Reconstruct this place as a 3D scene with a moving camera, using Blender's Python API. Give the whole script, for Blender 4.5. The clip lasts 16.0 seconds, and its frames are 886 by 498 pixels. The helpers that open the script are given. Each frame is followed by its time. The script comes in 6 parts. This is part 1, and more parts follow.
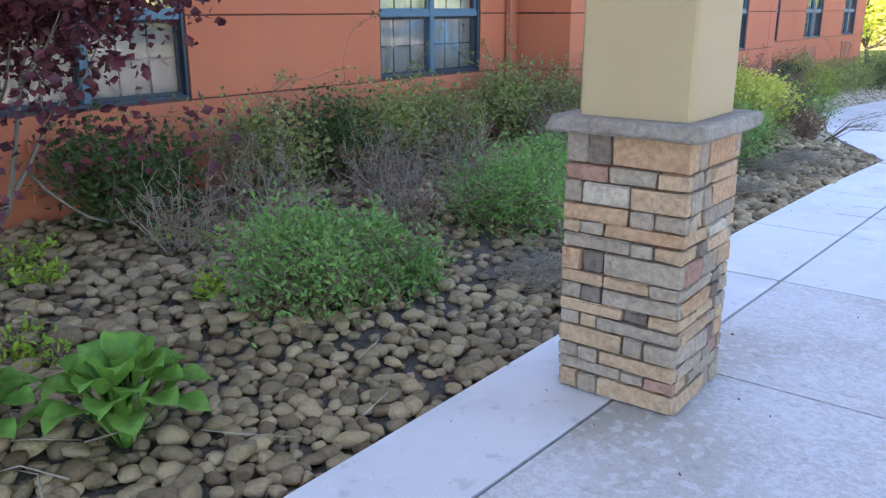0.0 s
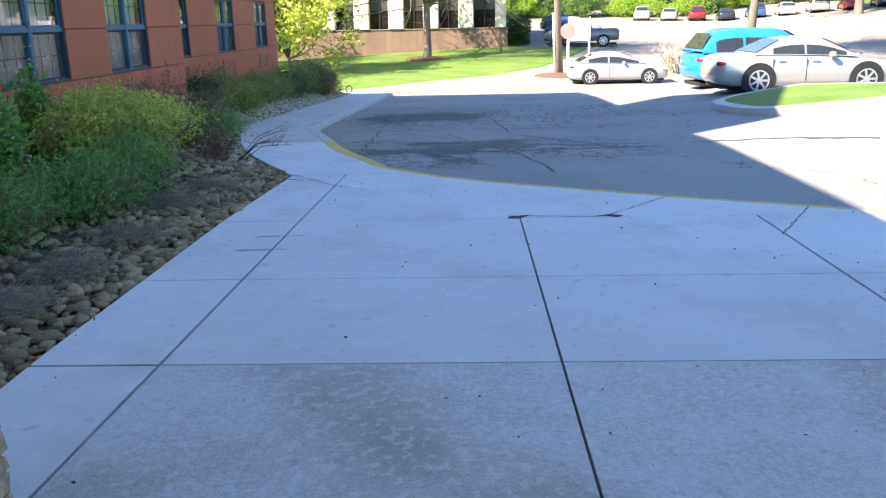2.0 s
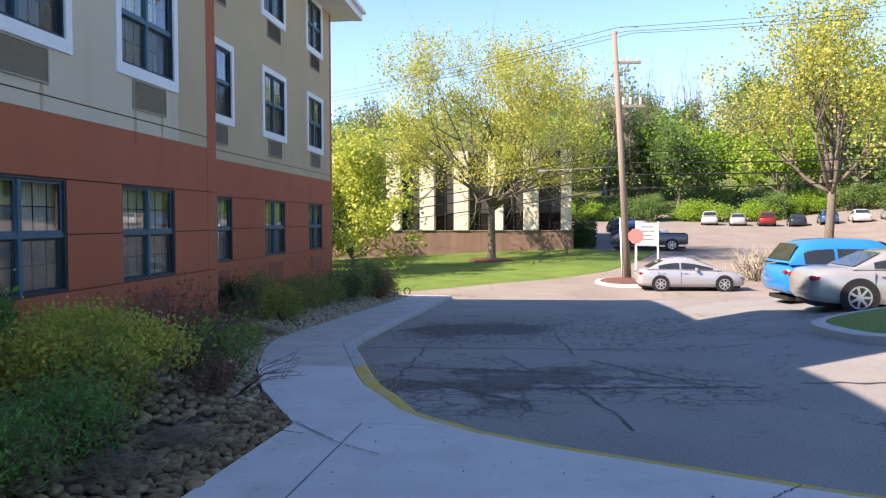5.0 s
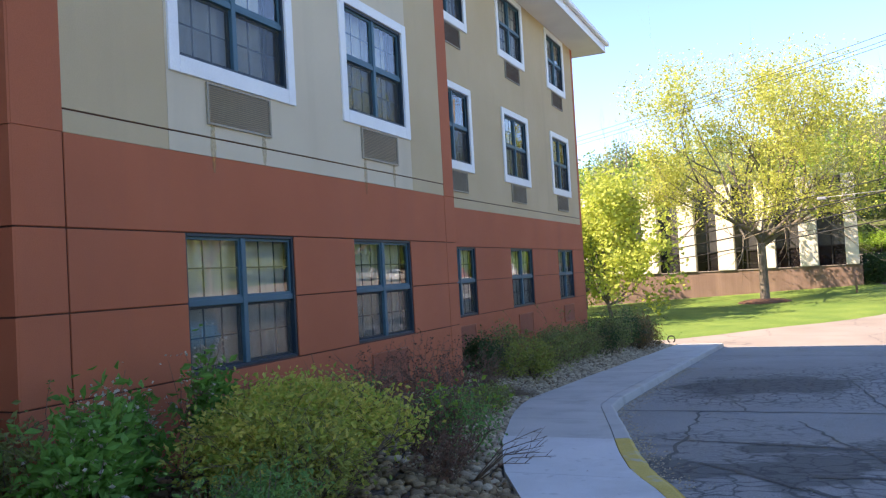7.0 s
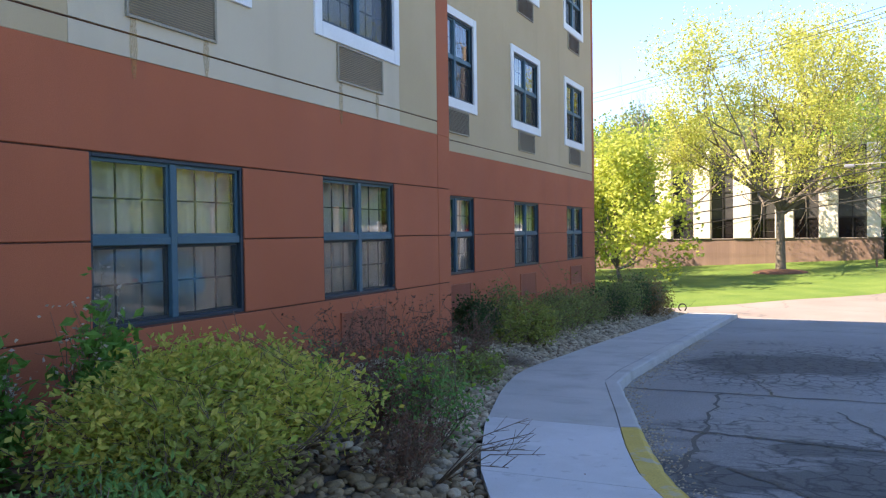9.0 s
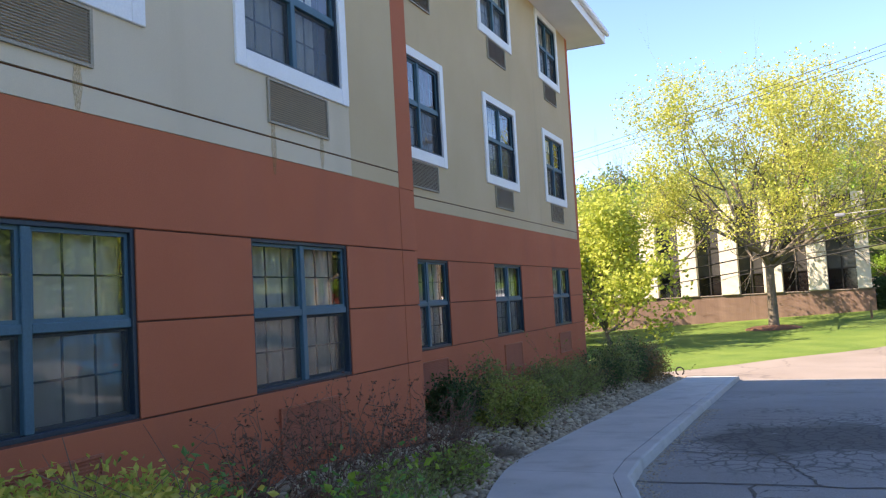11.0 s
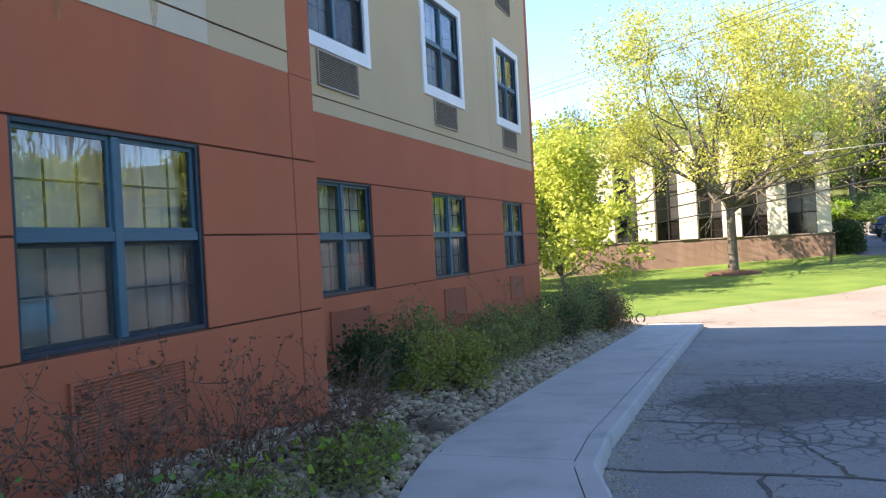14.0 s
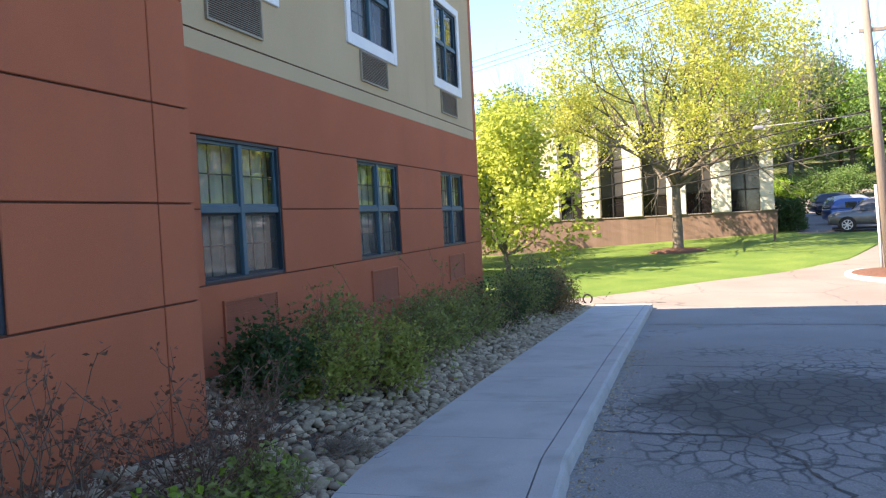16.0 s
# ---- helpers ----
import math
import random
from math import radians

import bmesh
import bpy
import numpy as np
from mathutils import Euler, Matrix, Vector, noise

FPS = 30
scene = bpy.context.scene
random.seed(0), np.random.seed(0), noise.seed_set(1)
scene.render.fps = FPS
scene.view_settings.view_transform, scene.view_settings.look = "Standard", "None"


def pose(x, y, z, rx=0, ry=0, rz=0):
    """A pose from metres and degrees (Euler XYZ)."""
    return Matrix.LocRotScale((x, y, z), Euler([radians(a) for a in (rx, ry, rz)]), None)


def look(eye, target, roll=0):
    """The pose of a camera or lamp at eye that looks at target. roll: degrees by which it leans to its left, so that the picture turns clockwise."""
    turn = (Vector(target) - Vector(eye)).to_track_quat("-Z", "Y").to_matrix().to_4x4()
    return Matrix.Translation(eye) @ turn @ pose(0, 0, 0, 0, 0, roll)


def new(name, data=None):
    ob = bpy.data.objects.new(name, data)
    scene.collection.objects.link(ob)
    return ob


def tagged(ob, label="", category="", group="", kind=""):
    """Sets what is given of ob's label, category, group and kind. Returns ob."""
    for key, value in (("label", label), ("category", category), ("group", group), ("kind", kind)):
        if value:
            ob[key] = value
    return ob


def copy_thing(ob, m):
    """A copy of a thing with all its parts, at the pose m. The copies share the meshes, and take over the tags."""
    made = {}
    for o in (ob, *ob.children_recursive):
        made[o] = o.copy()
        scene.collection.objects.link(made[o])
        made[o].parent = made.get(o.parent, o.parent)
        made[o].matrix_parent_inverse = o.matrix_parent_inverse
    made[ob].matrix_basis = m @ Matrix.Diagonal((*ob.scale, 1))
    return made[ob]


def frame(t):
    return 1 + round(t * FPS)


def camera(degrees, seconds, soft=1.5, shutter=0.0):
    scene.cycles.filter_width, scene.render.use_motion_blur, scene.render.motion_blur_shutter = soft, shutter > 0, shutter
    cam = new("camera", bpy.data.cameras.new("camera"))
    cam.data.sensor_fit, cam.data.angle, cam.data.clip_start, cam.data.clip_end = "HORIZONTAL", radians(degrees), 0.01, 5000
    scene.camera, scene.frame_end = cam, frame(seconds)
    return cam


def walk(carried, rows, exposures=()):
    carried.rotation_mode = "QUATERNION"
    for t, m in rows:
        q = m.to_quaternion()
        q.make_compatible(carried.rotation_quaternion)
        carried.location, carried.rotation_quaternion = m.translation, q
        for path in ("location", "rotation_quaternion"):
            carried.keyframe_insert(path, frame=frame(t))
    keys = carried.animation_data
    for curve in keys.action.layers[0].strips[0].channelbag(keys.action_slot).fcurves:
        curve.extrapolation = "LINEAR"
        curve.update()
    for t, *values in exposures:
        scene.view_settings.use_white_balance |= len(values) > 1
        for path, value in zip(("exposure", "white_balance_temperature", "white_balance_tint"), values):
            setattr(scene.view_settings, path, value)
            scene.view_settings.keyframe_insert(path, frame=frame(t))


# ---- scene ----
cam = camera(57.3, 16.0, soft=1.25)
PATH = [
    (0, (0.292, -2.419, 1.687), (-0.893, -0.91, 1.122), -0.1),
    (0.5, (0.281, -2.025, 1.699), (-0.676, -0.358, 1.147), -0.7),
    (1, (0.408, -1.652, 1.677), (-0.582, -0.003, 1.13), -3.1),
    (1.5, (0.494, -1.333, 1.692), (-0.193, 0.463, 1.143), -1.0),
    (2, (0.511, -0.961, 1.679), (0.458, 0.963, 1.135), -1.1),
    (2.5, (0.535, -0.619, 1.644), (0.448, 1.3, 1.088), -2.5),
    (3, (0.507, -0.21, 1.674), (0.299, 1.691, 1.089), -1.8),
    (3.2, (0.514, -0.044, 1.663), (0.425, 1.862, 1.065), -0.5),
    (5.3, (0.666, 1.32, 1.811), (0.383, 3.299, 1.795), -0.2),
    (5.5, (0.598, 1.466, 1.788), (0.116, 3.407, 1.79), -0.6),
    (6, (0.486, 1.811, 1.804), (-0.27, 3.662, 1.848), -2.0),
    (6.5, (0.372, 2.26, 1.768), (-0.363, 4.119, 1.81), -2.2),
    (7, (0.355, 2.685, 1.782), (-0.452, 4.514, 1.848), -3.2),
    (7.5, (0.259, 3.095, 1.737), (-0.58, 4.91, 1.81), -2.9),
    (8, (0.164, 3.548, 1.669), (-0.668, 5.367, 1.7), -3.1),
    (8.5, (0.116, 3.938, 1.672), (-0.721, 5.754, 1.64), -1.5),
    (8.7, (0.056, 4.081, 1.673), (-0.781, 5.897, 1.634), -0.7),
    (10.8, (-0.579, 5.847, 1.665), (-1.333, 7.698, 1.739), -2.7),
    (11, (-0.606, 6.013, 1.675), (-1.394, 7.847, 1.804), -3.2),
    (11.5, (-0.694, 6.369, 1.669), (-1.501, 8.193, 1.815), -2.8),
    (12, (-0.78, 6.826, 1.629), (-1.582, 8.653, 1.769), -3.0),
    (12.5, (-0.857, 7.275, 1.577), (-1.658, 9.105, 1.678), -3.1),
    (13, (-0.969, 7.697, 1.54), (-1.712, 9.552, 1.62), -2.3),
    (13.5, (-1.085, 8.129, 1.484), (-1.79, 10.0, 1.507), -2.9),
    (14, (-1.212, 8.538, 1.473), (-1.909, 10.413, 1.466), -3.1),
    (14.5, (-1.35, 8.975, 1.447), (-2.025, 10.857, 1.407), -3.3),
    (15, (-1.391, 9.42, 1.413), (-2.034, 11.313, 1.35), -4.4),
    (15.5, (-1.497, 9.81, 1.434), (-2.125, 11.707, 1.363), -3.6),
    (16, (-1.589, 10.194, 1.434), (-2.157, 12.11, 1.364), -3.0),
]

walk(cam, [(t, look(eye, target, roll)) for t, eye, target, roll in PATH],
     exposures=[(0, 3.7, 8800, 27), (1.0, 2.95, 8600, 25), (1.5, 3.0, 8100, 21), (2.0, 2.45, 7300, 15), (2.6, 1.92, 7400, 12), (3.2, 1.95, 7500, 13), (5.3, 1.53, 7600, 24), (6.5, 1.87, 7900, 24), (8.5, 2.07, 7800, 22), (11.0, 1.83, 7900, 23), (12.0, 1.73, 7800, 20), (13.5, 2.06, 7700, 19), (16.0, 2.12, 7900, 20)])

# ---- light ----
SUN = Vector((1.0, 0.57, -1.0)).normalized()
world = bpy.data.worlds.new("sky")
scene.world = world
world.use_nodes = True
wn = world.node_tree.nodes
sky = wn.new("ShaderNodeTexSky")
sky.sky_type, sky.sun_disc = "NISHITA", False
sky.sun_elevation = math.asin(-SUN.z)
sky.sun_rotation = math.atan2(-SUN.x, -SUN.y)
sky.air_density, sky.dust_density, sky.ozone_density = 0.8, 0.0, 2.5
wn["Background"].inputs["Strength"].default_value = 0.135
deep = wn.new("ShaderNodeMix")          # a slightly deeper blue, as on a dry spring morning
deep.data_type, deep.blend_type = "RGBA", "MULTIPLY"
deep.inputs["Factor"].default_value, deep.inputs["B"].default_value = 1.0, (0.67, 0.85, 1.0, 1)
world.node_tree.links.new(sky.outputs[0], deep.inputs["A"])
world.node_tree.links.new(deep.outputs["Result"], wn["Background"].inputs["Color"])
sun = new("sun", bpy.data.lights.new("sun", "SUN"))
sun.data.energy, sun.data.angle, sun.data.color = 4.1, radians(0.5), (1.0, 0.93, 0.82)
sun.rotation_mode = "QUATERNION"
sun.rotation_quaternion = SUN.to_track_quat("-Z", "Y")


# ---- materials ----
def mat(name, a, b, scale=3.0, rough=0.8, bump=0.2, fine=40.0, metal=0.0, island="", spec=0.3, stretch=(1, 1, 1), dirt=0.25, gap=0.5):
    """Two colours blended by a large and a fine noise, with relief from the fine one."""
    m = bpy.data.materials.new(name)
    m.use_nodes = True
    nt, n = m.node_tree, m.node_tree.nodes
    p = n["Principled BSDF"]
    co = n.new("ShaderNodeTexCoord")
    mp = n.new("ShaderNodeMapping")
    mp.inputs["Scale"].default_value = stretch
    nt.links.new(co.outputs["Object"], mp.inputs["Vector"])
    n1, n2 = n.new("ShaderNodeTexNoise"), n.new("ShaderNodeTexNoise")
    n1.inputs["Scale"].default_value, n1.inputs["Detail"].default_value = scale, 6
    n2.inputs["Scale"].default_value, n2.inputs["Detail"].default_value = fine, 4
    for q in (n1, n2):
        nt.links.new(mp.outputs[0], q.inputs["Vector"])
    ramp = n.new("ShaderNodeMapRange")
    ramp.inputs["From Min"].default_value, ramp.inputs["From Max"].default_value = 0.3, 0.7
    nt.links.new(n1.outputs["Fac"], ramp.inputs["Value"])
    src = ramp.outputs[0]
    if island:
        geo = n.new("ShaderNodeNewGeometry" if island == "island" else "ShaderNodeObjectInfo")
        add = n.new("ShaderNodeMix")
        add.inputs["Factor"].default_value = 0.72
        nt.links.new(src, add.inputs["A"])
        nt.links.new(geo.outputs["Random Per Island" if island == "island" else "Random"], add.inputs["B"])
        src = add.outputs["Result"]
    mix = n.new("ShaderNodeMix")
    mix.data_type = "RGBA"
    mix.inputs["A"].default_value, mix.inputs["B"].default_value = (*a, 1), (*b, 1)
    nt.links.new(src, mix.inputs["Factor"])
    grain = n.new("ShaderNodeMapRange")
    grain.inputs["From Min"].default_value, grain.inputs["From Max"].default_value = 0.25, 0.75
    grain.inputs["To Min"].default_value, grain.inputs["To Max"].default_value = 1 - dirt, 1 + dirt
    nt.links.new(n2.outputs["Fac"], grain.inputs["Value"])
    mul = n.new("ShaderNodeVectorMath")
    mul.operation = "SCALE"
    nt.links.new(mix.outputs["Result"], mul.inputs[0])
    nt.links.new(grain.outputs[0], mul.inputs["Scale"])
    nt.links.new(mul.outputs[0], p.inputs["Base Color"])
    p.inputs["Roughness"].default_value, p.inputs["Metallic"].default_value = rough, metal
    p.inputs["Specular IOR Level"].default_value = spec
    if bump:
        bp = n.new("ShaderNodeBump")
        bp.inputs["Strength"].default_value, bp.inputs["Distance"].default_value = bump, 0.02
        nt.links.new(n2.outputs["Fac"], bp.inputs["Height"])
        nt.links.new(bp.outputs[0], p.inputs["Normal"])
    return m


def leafmat(name, a, b, glow=0.45):
    """Leaves: colour by leaf, some light passing through."""
    m = mat(name, a, b, 1.2, 0.55, 0, 30, island="island", dirt=0.2)
    nt, n = m.node_tree, m.node_tree.nodes
    tr, mx = n.new("ShaderNodeBsdfTranslucent"), n.new("ShaderNodeMixShader")
    src = n["Principled BSDF"].inputs["Base Color"].links[0].from_socket
    nt.links.new(src, tr.inputs["Color"])
    mx.inputs[0].default_value = glow
    nt.links.new(n["Principled BSDF"].outputs[0], mx.inputs[1])
    nt.links.new(tr.outputs[0], mx.inputs[2])
    nt.links.new(mx.outputs[0], n["Material Output"].inputs["Surface"])
    return m


def layer(m, colour, scale, lo, hi, kind="noise", amount=0.8, rough=None, warp=0.0, stretch=(1, 1, 1), box=None):
    """Lays stains (noise) or cracks (cell edges) of another colour over a material; box limits them to a stretch of ground."""
    nt, n = m.node_tree, m.node_tree.nodes
    p = n["Principled BSDF"]
    old = p.inputs["Base Color"].links[0].from_socket
    co, mp = n.new("ShaderNodeTexCoord"), n.new("ShaderNodeMapping")
    mp.inputs["Scale"].default_value = stretch
    nt.links.new(co.outputs["Object"], mp.inputs["Vector"])
    vec = mp.outputs[0]
    if warp:
        nz, ad = n.new("ShaderNodeTexNoise"), n.new("ShaderNodeVectorMath")
        nz.inputs["Scale"].default_value, nz.inputs["Detail"].default_value = 1.3, 5
        nt.links.new(vec, nz.inputs["Vector"])
        ad.operation = "MULTIPLY_ADD"
        ad.inputs[1].default_value = (warp, warp, warp)
        nt.links.new(nz.outputs["Color"], ad.inputs[0])
        nt.links.new(vec, ad.inputs[2])
        vec = ad.outputs[0]
    if kind == "noise":
        t = n.new("ShaderNodeTexNoise")
        t.inputs["Detail"].default_value = 8
        out = t.outputs["Fac"]
    else:
        t = n.new("ShaderNodeTexVoronoi")
        t.feature = "DISTANCE_TO_EDGE"
        out = t.outputs["Distance"]
    t.inputs["Scale"].default_value = scale
    nt.links.new(vec, t.inputs["Vector"])
    r = n.new("ShaderNodeMapRange")
    r.inputs["From Min"].default_value, r.inputs["From Max"].default_value = lo, hi
    r.inputs["To Min"].default_value, r.inputs["To Max"].default_value = (0, amount) if kind == "noise" else (amount, 0)
    nt.links.new(out, r.inputs["Value"])
    fac = r.outputs[0]
    if box:
        x, y, rad = box
        d, dm = n.new("ShaderNodeVectorMath"), n.new("ShaderNodeMapRange")
        d.operation = "DISTANCE"
        flat, wob = n.new("ShaderNodeVectorMath"), n.new("ShaderNodeTexNoise")
        flat.operation = "MULTIPLY"
        flat.inputs[1].default_value = (1, 1, 0)
        nt.links.new(co.outputs["Object"], flat.inputs[0])
        nt.links.new(flat.outputs[0], d.inputs[0])
        d.inputs[1].default_value = (x, y, 0)
        wob.inputs["Scale"].default_value, wob.inputs["Detail"].default_value = 0.6, 6
        nt.links.new(co.outputs["Object"], wob.inputs["Vector"])
        sm = n.new("ShaderNodeMath")
        sm.operation = "MULTIPLY_ADD"
        sm.inputs[1].default_value = rad * 2.4
        nt.links.new(wob.outputs["Fac"], sm.inputs[0])
        nt.links.new(d.outputs["Value"], sm.inputs[2])
        dm.inputs["From Min"].default_value, dm.inputs["From Max"].default_value = rad * 1.9, rad * 2.3
        dm.inputs["To Min"].default_value, dm.inputs["To Max"].default_value = 1, 0
        nt.links.new(sm.outputs[0], dm.inputs["Value"])
        mm = n.new("ShaderNodeMath")
        mm.operation = "MULTIPLY"
        nt.links.new(fac, mm.inputs[0])
        nt.links.new(dm.outputs[0], mm.inputs[1])
        fac = mm.outputs[0]
    mix = n.new("ShaderNodeMix")
    mix.data_type = "RGBA"
    mix.inputs["B"].default_value = (*colour, 1)
    nt.links.new(old, mix.inputs["A"])
    nt.links.new(fac, mix.inputs["Factor"])
    nt.links.new(mix.outputs["Result"], p.inputs["Base Color"])
    return m


def glassmat(name, tint=(0.75, 0.8, 0.8), ior=2.0):
    m = bpy.data.materials.new(name)
    m.use_nodes = True
    nt, n = m.node_tree, m.node_tree.nodes
    n.remove(n["Principled BSDF"])
    f, tr, gl, mx = (n.new("ShaderNode" + k) for k in ("Fresnel", "BsdfTransparent", "BsdfGlossy", "MixShader"))
    f.inputs["IOR"].default_value = ior
    tr.inputs["Color"].default_value = (*tint, 1)
    gl.inputs["Roughness"].default_value = 0.01
    for i, q in enumerate((f, tr, gl)):
        nt.links.new(q.outputs[0], mx.inputs[i])
    nt.links.new(mx.outputs[0], n["Material Output"].inputs["Surface"])
    return m


RED = mat("red_brown_stucco", (0.44, 0.118, 0.055), (0.50, 0.138, 0.066), 0.7, 0.85, 0.25, 160, dirt=0.1)
layer(RED, (0.33, 0.11, 0.07), 1.2, 0.5, 0.8, amount=0.35, stretch=(1, 1.5, 0.25))
CREAM = mat("cream_stucco", (0.51, 0.38, 0.225), (0.56, 0.425, 0.26), 0.7, 0.85, 0.25, 160, dirt=0.08)
layer(CREAM, (0.36, 0.29, 0.19), 1.0, 0.55, 0.85, amount=0.35, stretch=(1, 2.5, 0.2))
PALE = mat("pale_cream_stucco", (0.585, 0.485, 0.35), (0.635, 0.535, 0.39), 0.7, 0.85, 0.2, 160, dirt=0.07)
layer(PALE, (0.42, 0.35, 0.24), 1.0, 0.55, 0.85, amount=0.35, stretch=(1, 2.5, 0.2))
JOINT = mat("dark_joint", (0.10, 0.04, 0.027), (0.14, 0.052, 0.036), 4)
WHITE = mat("white_paint", (0.74, 0.74, 0.73), (0.82, 0.82, 0.8), 1.5, 0.5, 0.05, 60, dirt=0.06)
BLUE = mat("blue_green_window_paint", (0.035, 0.105, 0.14), (0.05, 0.13, 0.17), 2, 0.45, 0.05, 60, dirt=0.12)
DARKBLUE = mat("dark_sash", (0.015, 0.03, 0.045), (0.025, 0.045, 0.06), 2, 0.4, 0.05, 60)
GLASS = glassmat("window_glass", (0.96, 0.98, 0.97), ior=2.3)
SCREEN = bpy.data.materials.new("insect_screen")
SCREEN.use_nodes = True
sn, sl = SCREEN.node_tree.nodes, SCREEN.node_tree.links
sn["Principled BSDF"].inputs["Base Color"].default_value = (0.05, 0.055, 0.05, 1)
sn["Principled BSDF"].inputs["Roughness"].default_value = 0.7
smix, strn = sn.new("ShaderNodeMixShader"), sn.new("ShaderNodeBsdfTransparent")
smix.inputs[0].default_value = 0.45
sl.new(strn.outputs[0], smix.inputs[1])
sl.new(sn["Principled BSDF"].outputs[0], smix.inputs[2])
sl.new(smix.outputs[0], sn["Material Output"].inputs["Surface"])
# lighter than the spandrel glass: the sky's reflection is put into the grey
SKYGLASS = mat("office_glass_painted_sky", (0.05, 0.05, 0.052), (0.07, 0.07, 0.07), 1, 0.12, 0, 20, spec=0.5)
CURTAIN = mat("grey_cream_curtain", (0.80, 0.79, 0.70), (0.86, 0.84, 0.75), 1, 0.9, 0.1, 90, dirt=0.08)
# near-black colour stands in for the unlit rooms behind the curtains
INSIDE = mat("dark_unlit_room", (0.05, 0.05, 0.05), (0.08, 0.075, 0.07), 1)
VENT = mat("beige_grille", (0.30, 0.25, 0.18), (0.36, 0.31, 0.23), 2, 0.5, 0.05, 60)
VENTRED = mat("red_brown_grille", (0.37, 0.108, 0.057), (0.42, 0.125, 0.066), 2, 0.5, 0.05, 60)
SHINGLE = mat("dark_shingle", (0.05, 0.045, 0.04), (0.08, 0.07, 0.06), 3)
TAN = mat("tan_column_stucco", (0.36, 0.27, 0.155), (0.40, 0.30, 0.18), 0.9, 0.85, 0.2, 150, dirt=0.06)
STONE = {k: mat(k + "_ledge_stone", a, b, 9, 0.9, 0.7, 38, island="random", dirt=0.3) for k, a, b in (
    ("grey", (0.23, 0.175, 0.13), (0.31, 0.24, 0.18)), ("dark", (0.13, 0.095, 0.075), (0.18, 0.135, 0.105)),
    ("tan", (0.33, 0.205, 0.125), (0.40, 0.265, 0.17)), ("orange", (0.34, 0.185, 0.105), (0.39, 0.23, 0.14)),
    ("red", (0.27, 0.135, 0.10), (0.32, 0.17, 0.125)), ("pale", (0.36, 0.29, 0.22), (0.42, 0.35, 0.28)))}
CAPSTONE = mat("grey_cap_stone", (0.18, 0.15, 0.125), (0.26, 0.22, 0.185), 7, 0.9, 0.6, 45, dirt=0.25)
CONCRETE = mat("light_concrete", (0.50, 0.50, 0.49), (0.57, 0.57, 0.56), 0.9, 0.85, 0.15, 120, dirt=0.08)
layer(CONCRETE, (0.36, 0.35, 0.32), 1.3, 0.52, 0.75, amount=0.5)
layer(CONCRETE, (0.62, 0.62, 0.61), 5, 0.55, 0.7, amount=0.4)
layer(CONCRETE, (0.30, 0.29, 0.27), 9, 0.62, 0.70, amount=0.4)
layer(CONCRETE, (0.2, 0.19, 0.17), 30, 0.69, 0.75, amount=0.6)
OLDCON = mat("worn_concrete", (0.40, 0.385, 0.36), (0.47, 0.455, 0.43), 1.1, 0.85, 0.35, 90, dirt=0.14)
layer(OLDCON, (0.58, 0.58, 0.57), 38, 0.46, 0.6, amount=0.5)
layer(OLDCON, (0.55, 0.55, 0.55), 2.6, 0.45, 0.65, amount=0.45)
layer(OLDCON, (0.30, 0.255, 0.19), 0.7, 0.46, 0.6, amount=0.7)
layer(OLDCON, (0.56, 0.56, 0.55), 17, 0.53, 0.6, amount=0.5)
layer(OLDCON, (0.24, 0.225, 0.20), 13, 0.60, 0.68, amount=0.35)
layer(OLDCON, (0.16, 0.15, 0.135), 40, 0.66, 0.72, amount=0.6)
WALKCON = mat("grey_walk_concrete", (0.39, 0.385, 0.36), (0.46, 0.45, 0.42), 1.2, 0.88, 0.25, 110, dirt=0.12)
layer(WALKCON, (0.25, 0.24, 0.21), 1.6, 0.54, 0.72, amount=0.45)
layer(WALKCON, (0.22, 0.21, 0.19), 34, 0.68, 0.74, amount=0.5)
YELLOW = mat("worn_yellow_paint", (0.52, 0.35, 0.06), (0.58, 0.41, 0.10), 3, 0.7, 0.2, 70, dirt=0.2)
layer(YELLOW, (0.40, 0.37, 0.31), 5, 0.55, 0.65, amount=0.7)
ASPHALT = mat("old_asphalt", (0.205, 0.20, 0.19), (0.265, 0.258, 0.245), 0.5, 0.85, 0.5, 70, dirt=0.3)
layer(ASPHALT, (0.21, 0.195, 0.18), 0.3, 0.5, 0.7, amount=0.4)
layer(ASPHALT, (0.42, 0.41, 0.39), 55, 0.60, 0.68, amount=0.6)
layer(ASPHALT, (0.05, 0.05, 0.05), 48, 0.62, 0.70, amount=0.6)
layer(ASPHALT, (0.075, 0.073, 0.068), 1.1, 0.25, 0.32, amount=0.85, box=(-0.5, 19.6, 1.8))
layer(ASPHALT, (0.06, 0.06, 0.055), 0.9, 0.44, 0.50, amount=0.7, box=(0.1, 11.1, 1.9))
layer(ASPHALT, (0.035, 0.035, 0.035), 0.17, 0.0, 0.004, "cracks", 0.85, warp=2.2)
layer(ASPHALT, (0.035, 0.035, 0.035), 4.6, 0.0, 0.10, "cracks", 0.78, warp=0.5, box=(1.1, 20.0, 4.6), stretch=(1, 0.6, 1))
layer(ASPHALT, (0.035, 0.035, 0.035), 3.4, 0.0, 0.08, "cracks", 0.8, warp=0.9, box=(0.9, 11.2, 2.6))
# asphalt beyond the hotel's shadow, its colour warmed to look sunlit
DRIVE = mat("sunlit_old_paving", (0.21, 0.18, 0.155), (0.27, 0.235, 0.205), 0.4, 0.88, 0.3, 60, dirt=0.15)
layer(DRIVE, (0.10, 0.09, 0.085), 0.25, 0.0, 0.01, "cracks", 0.7, warp=0.9)
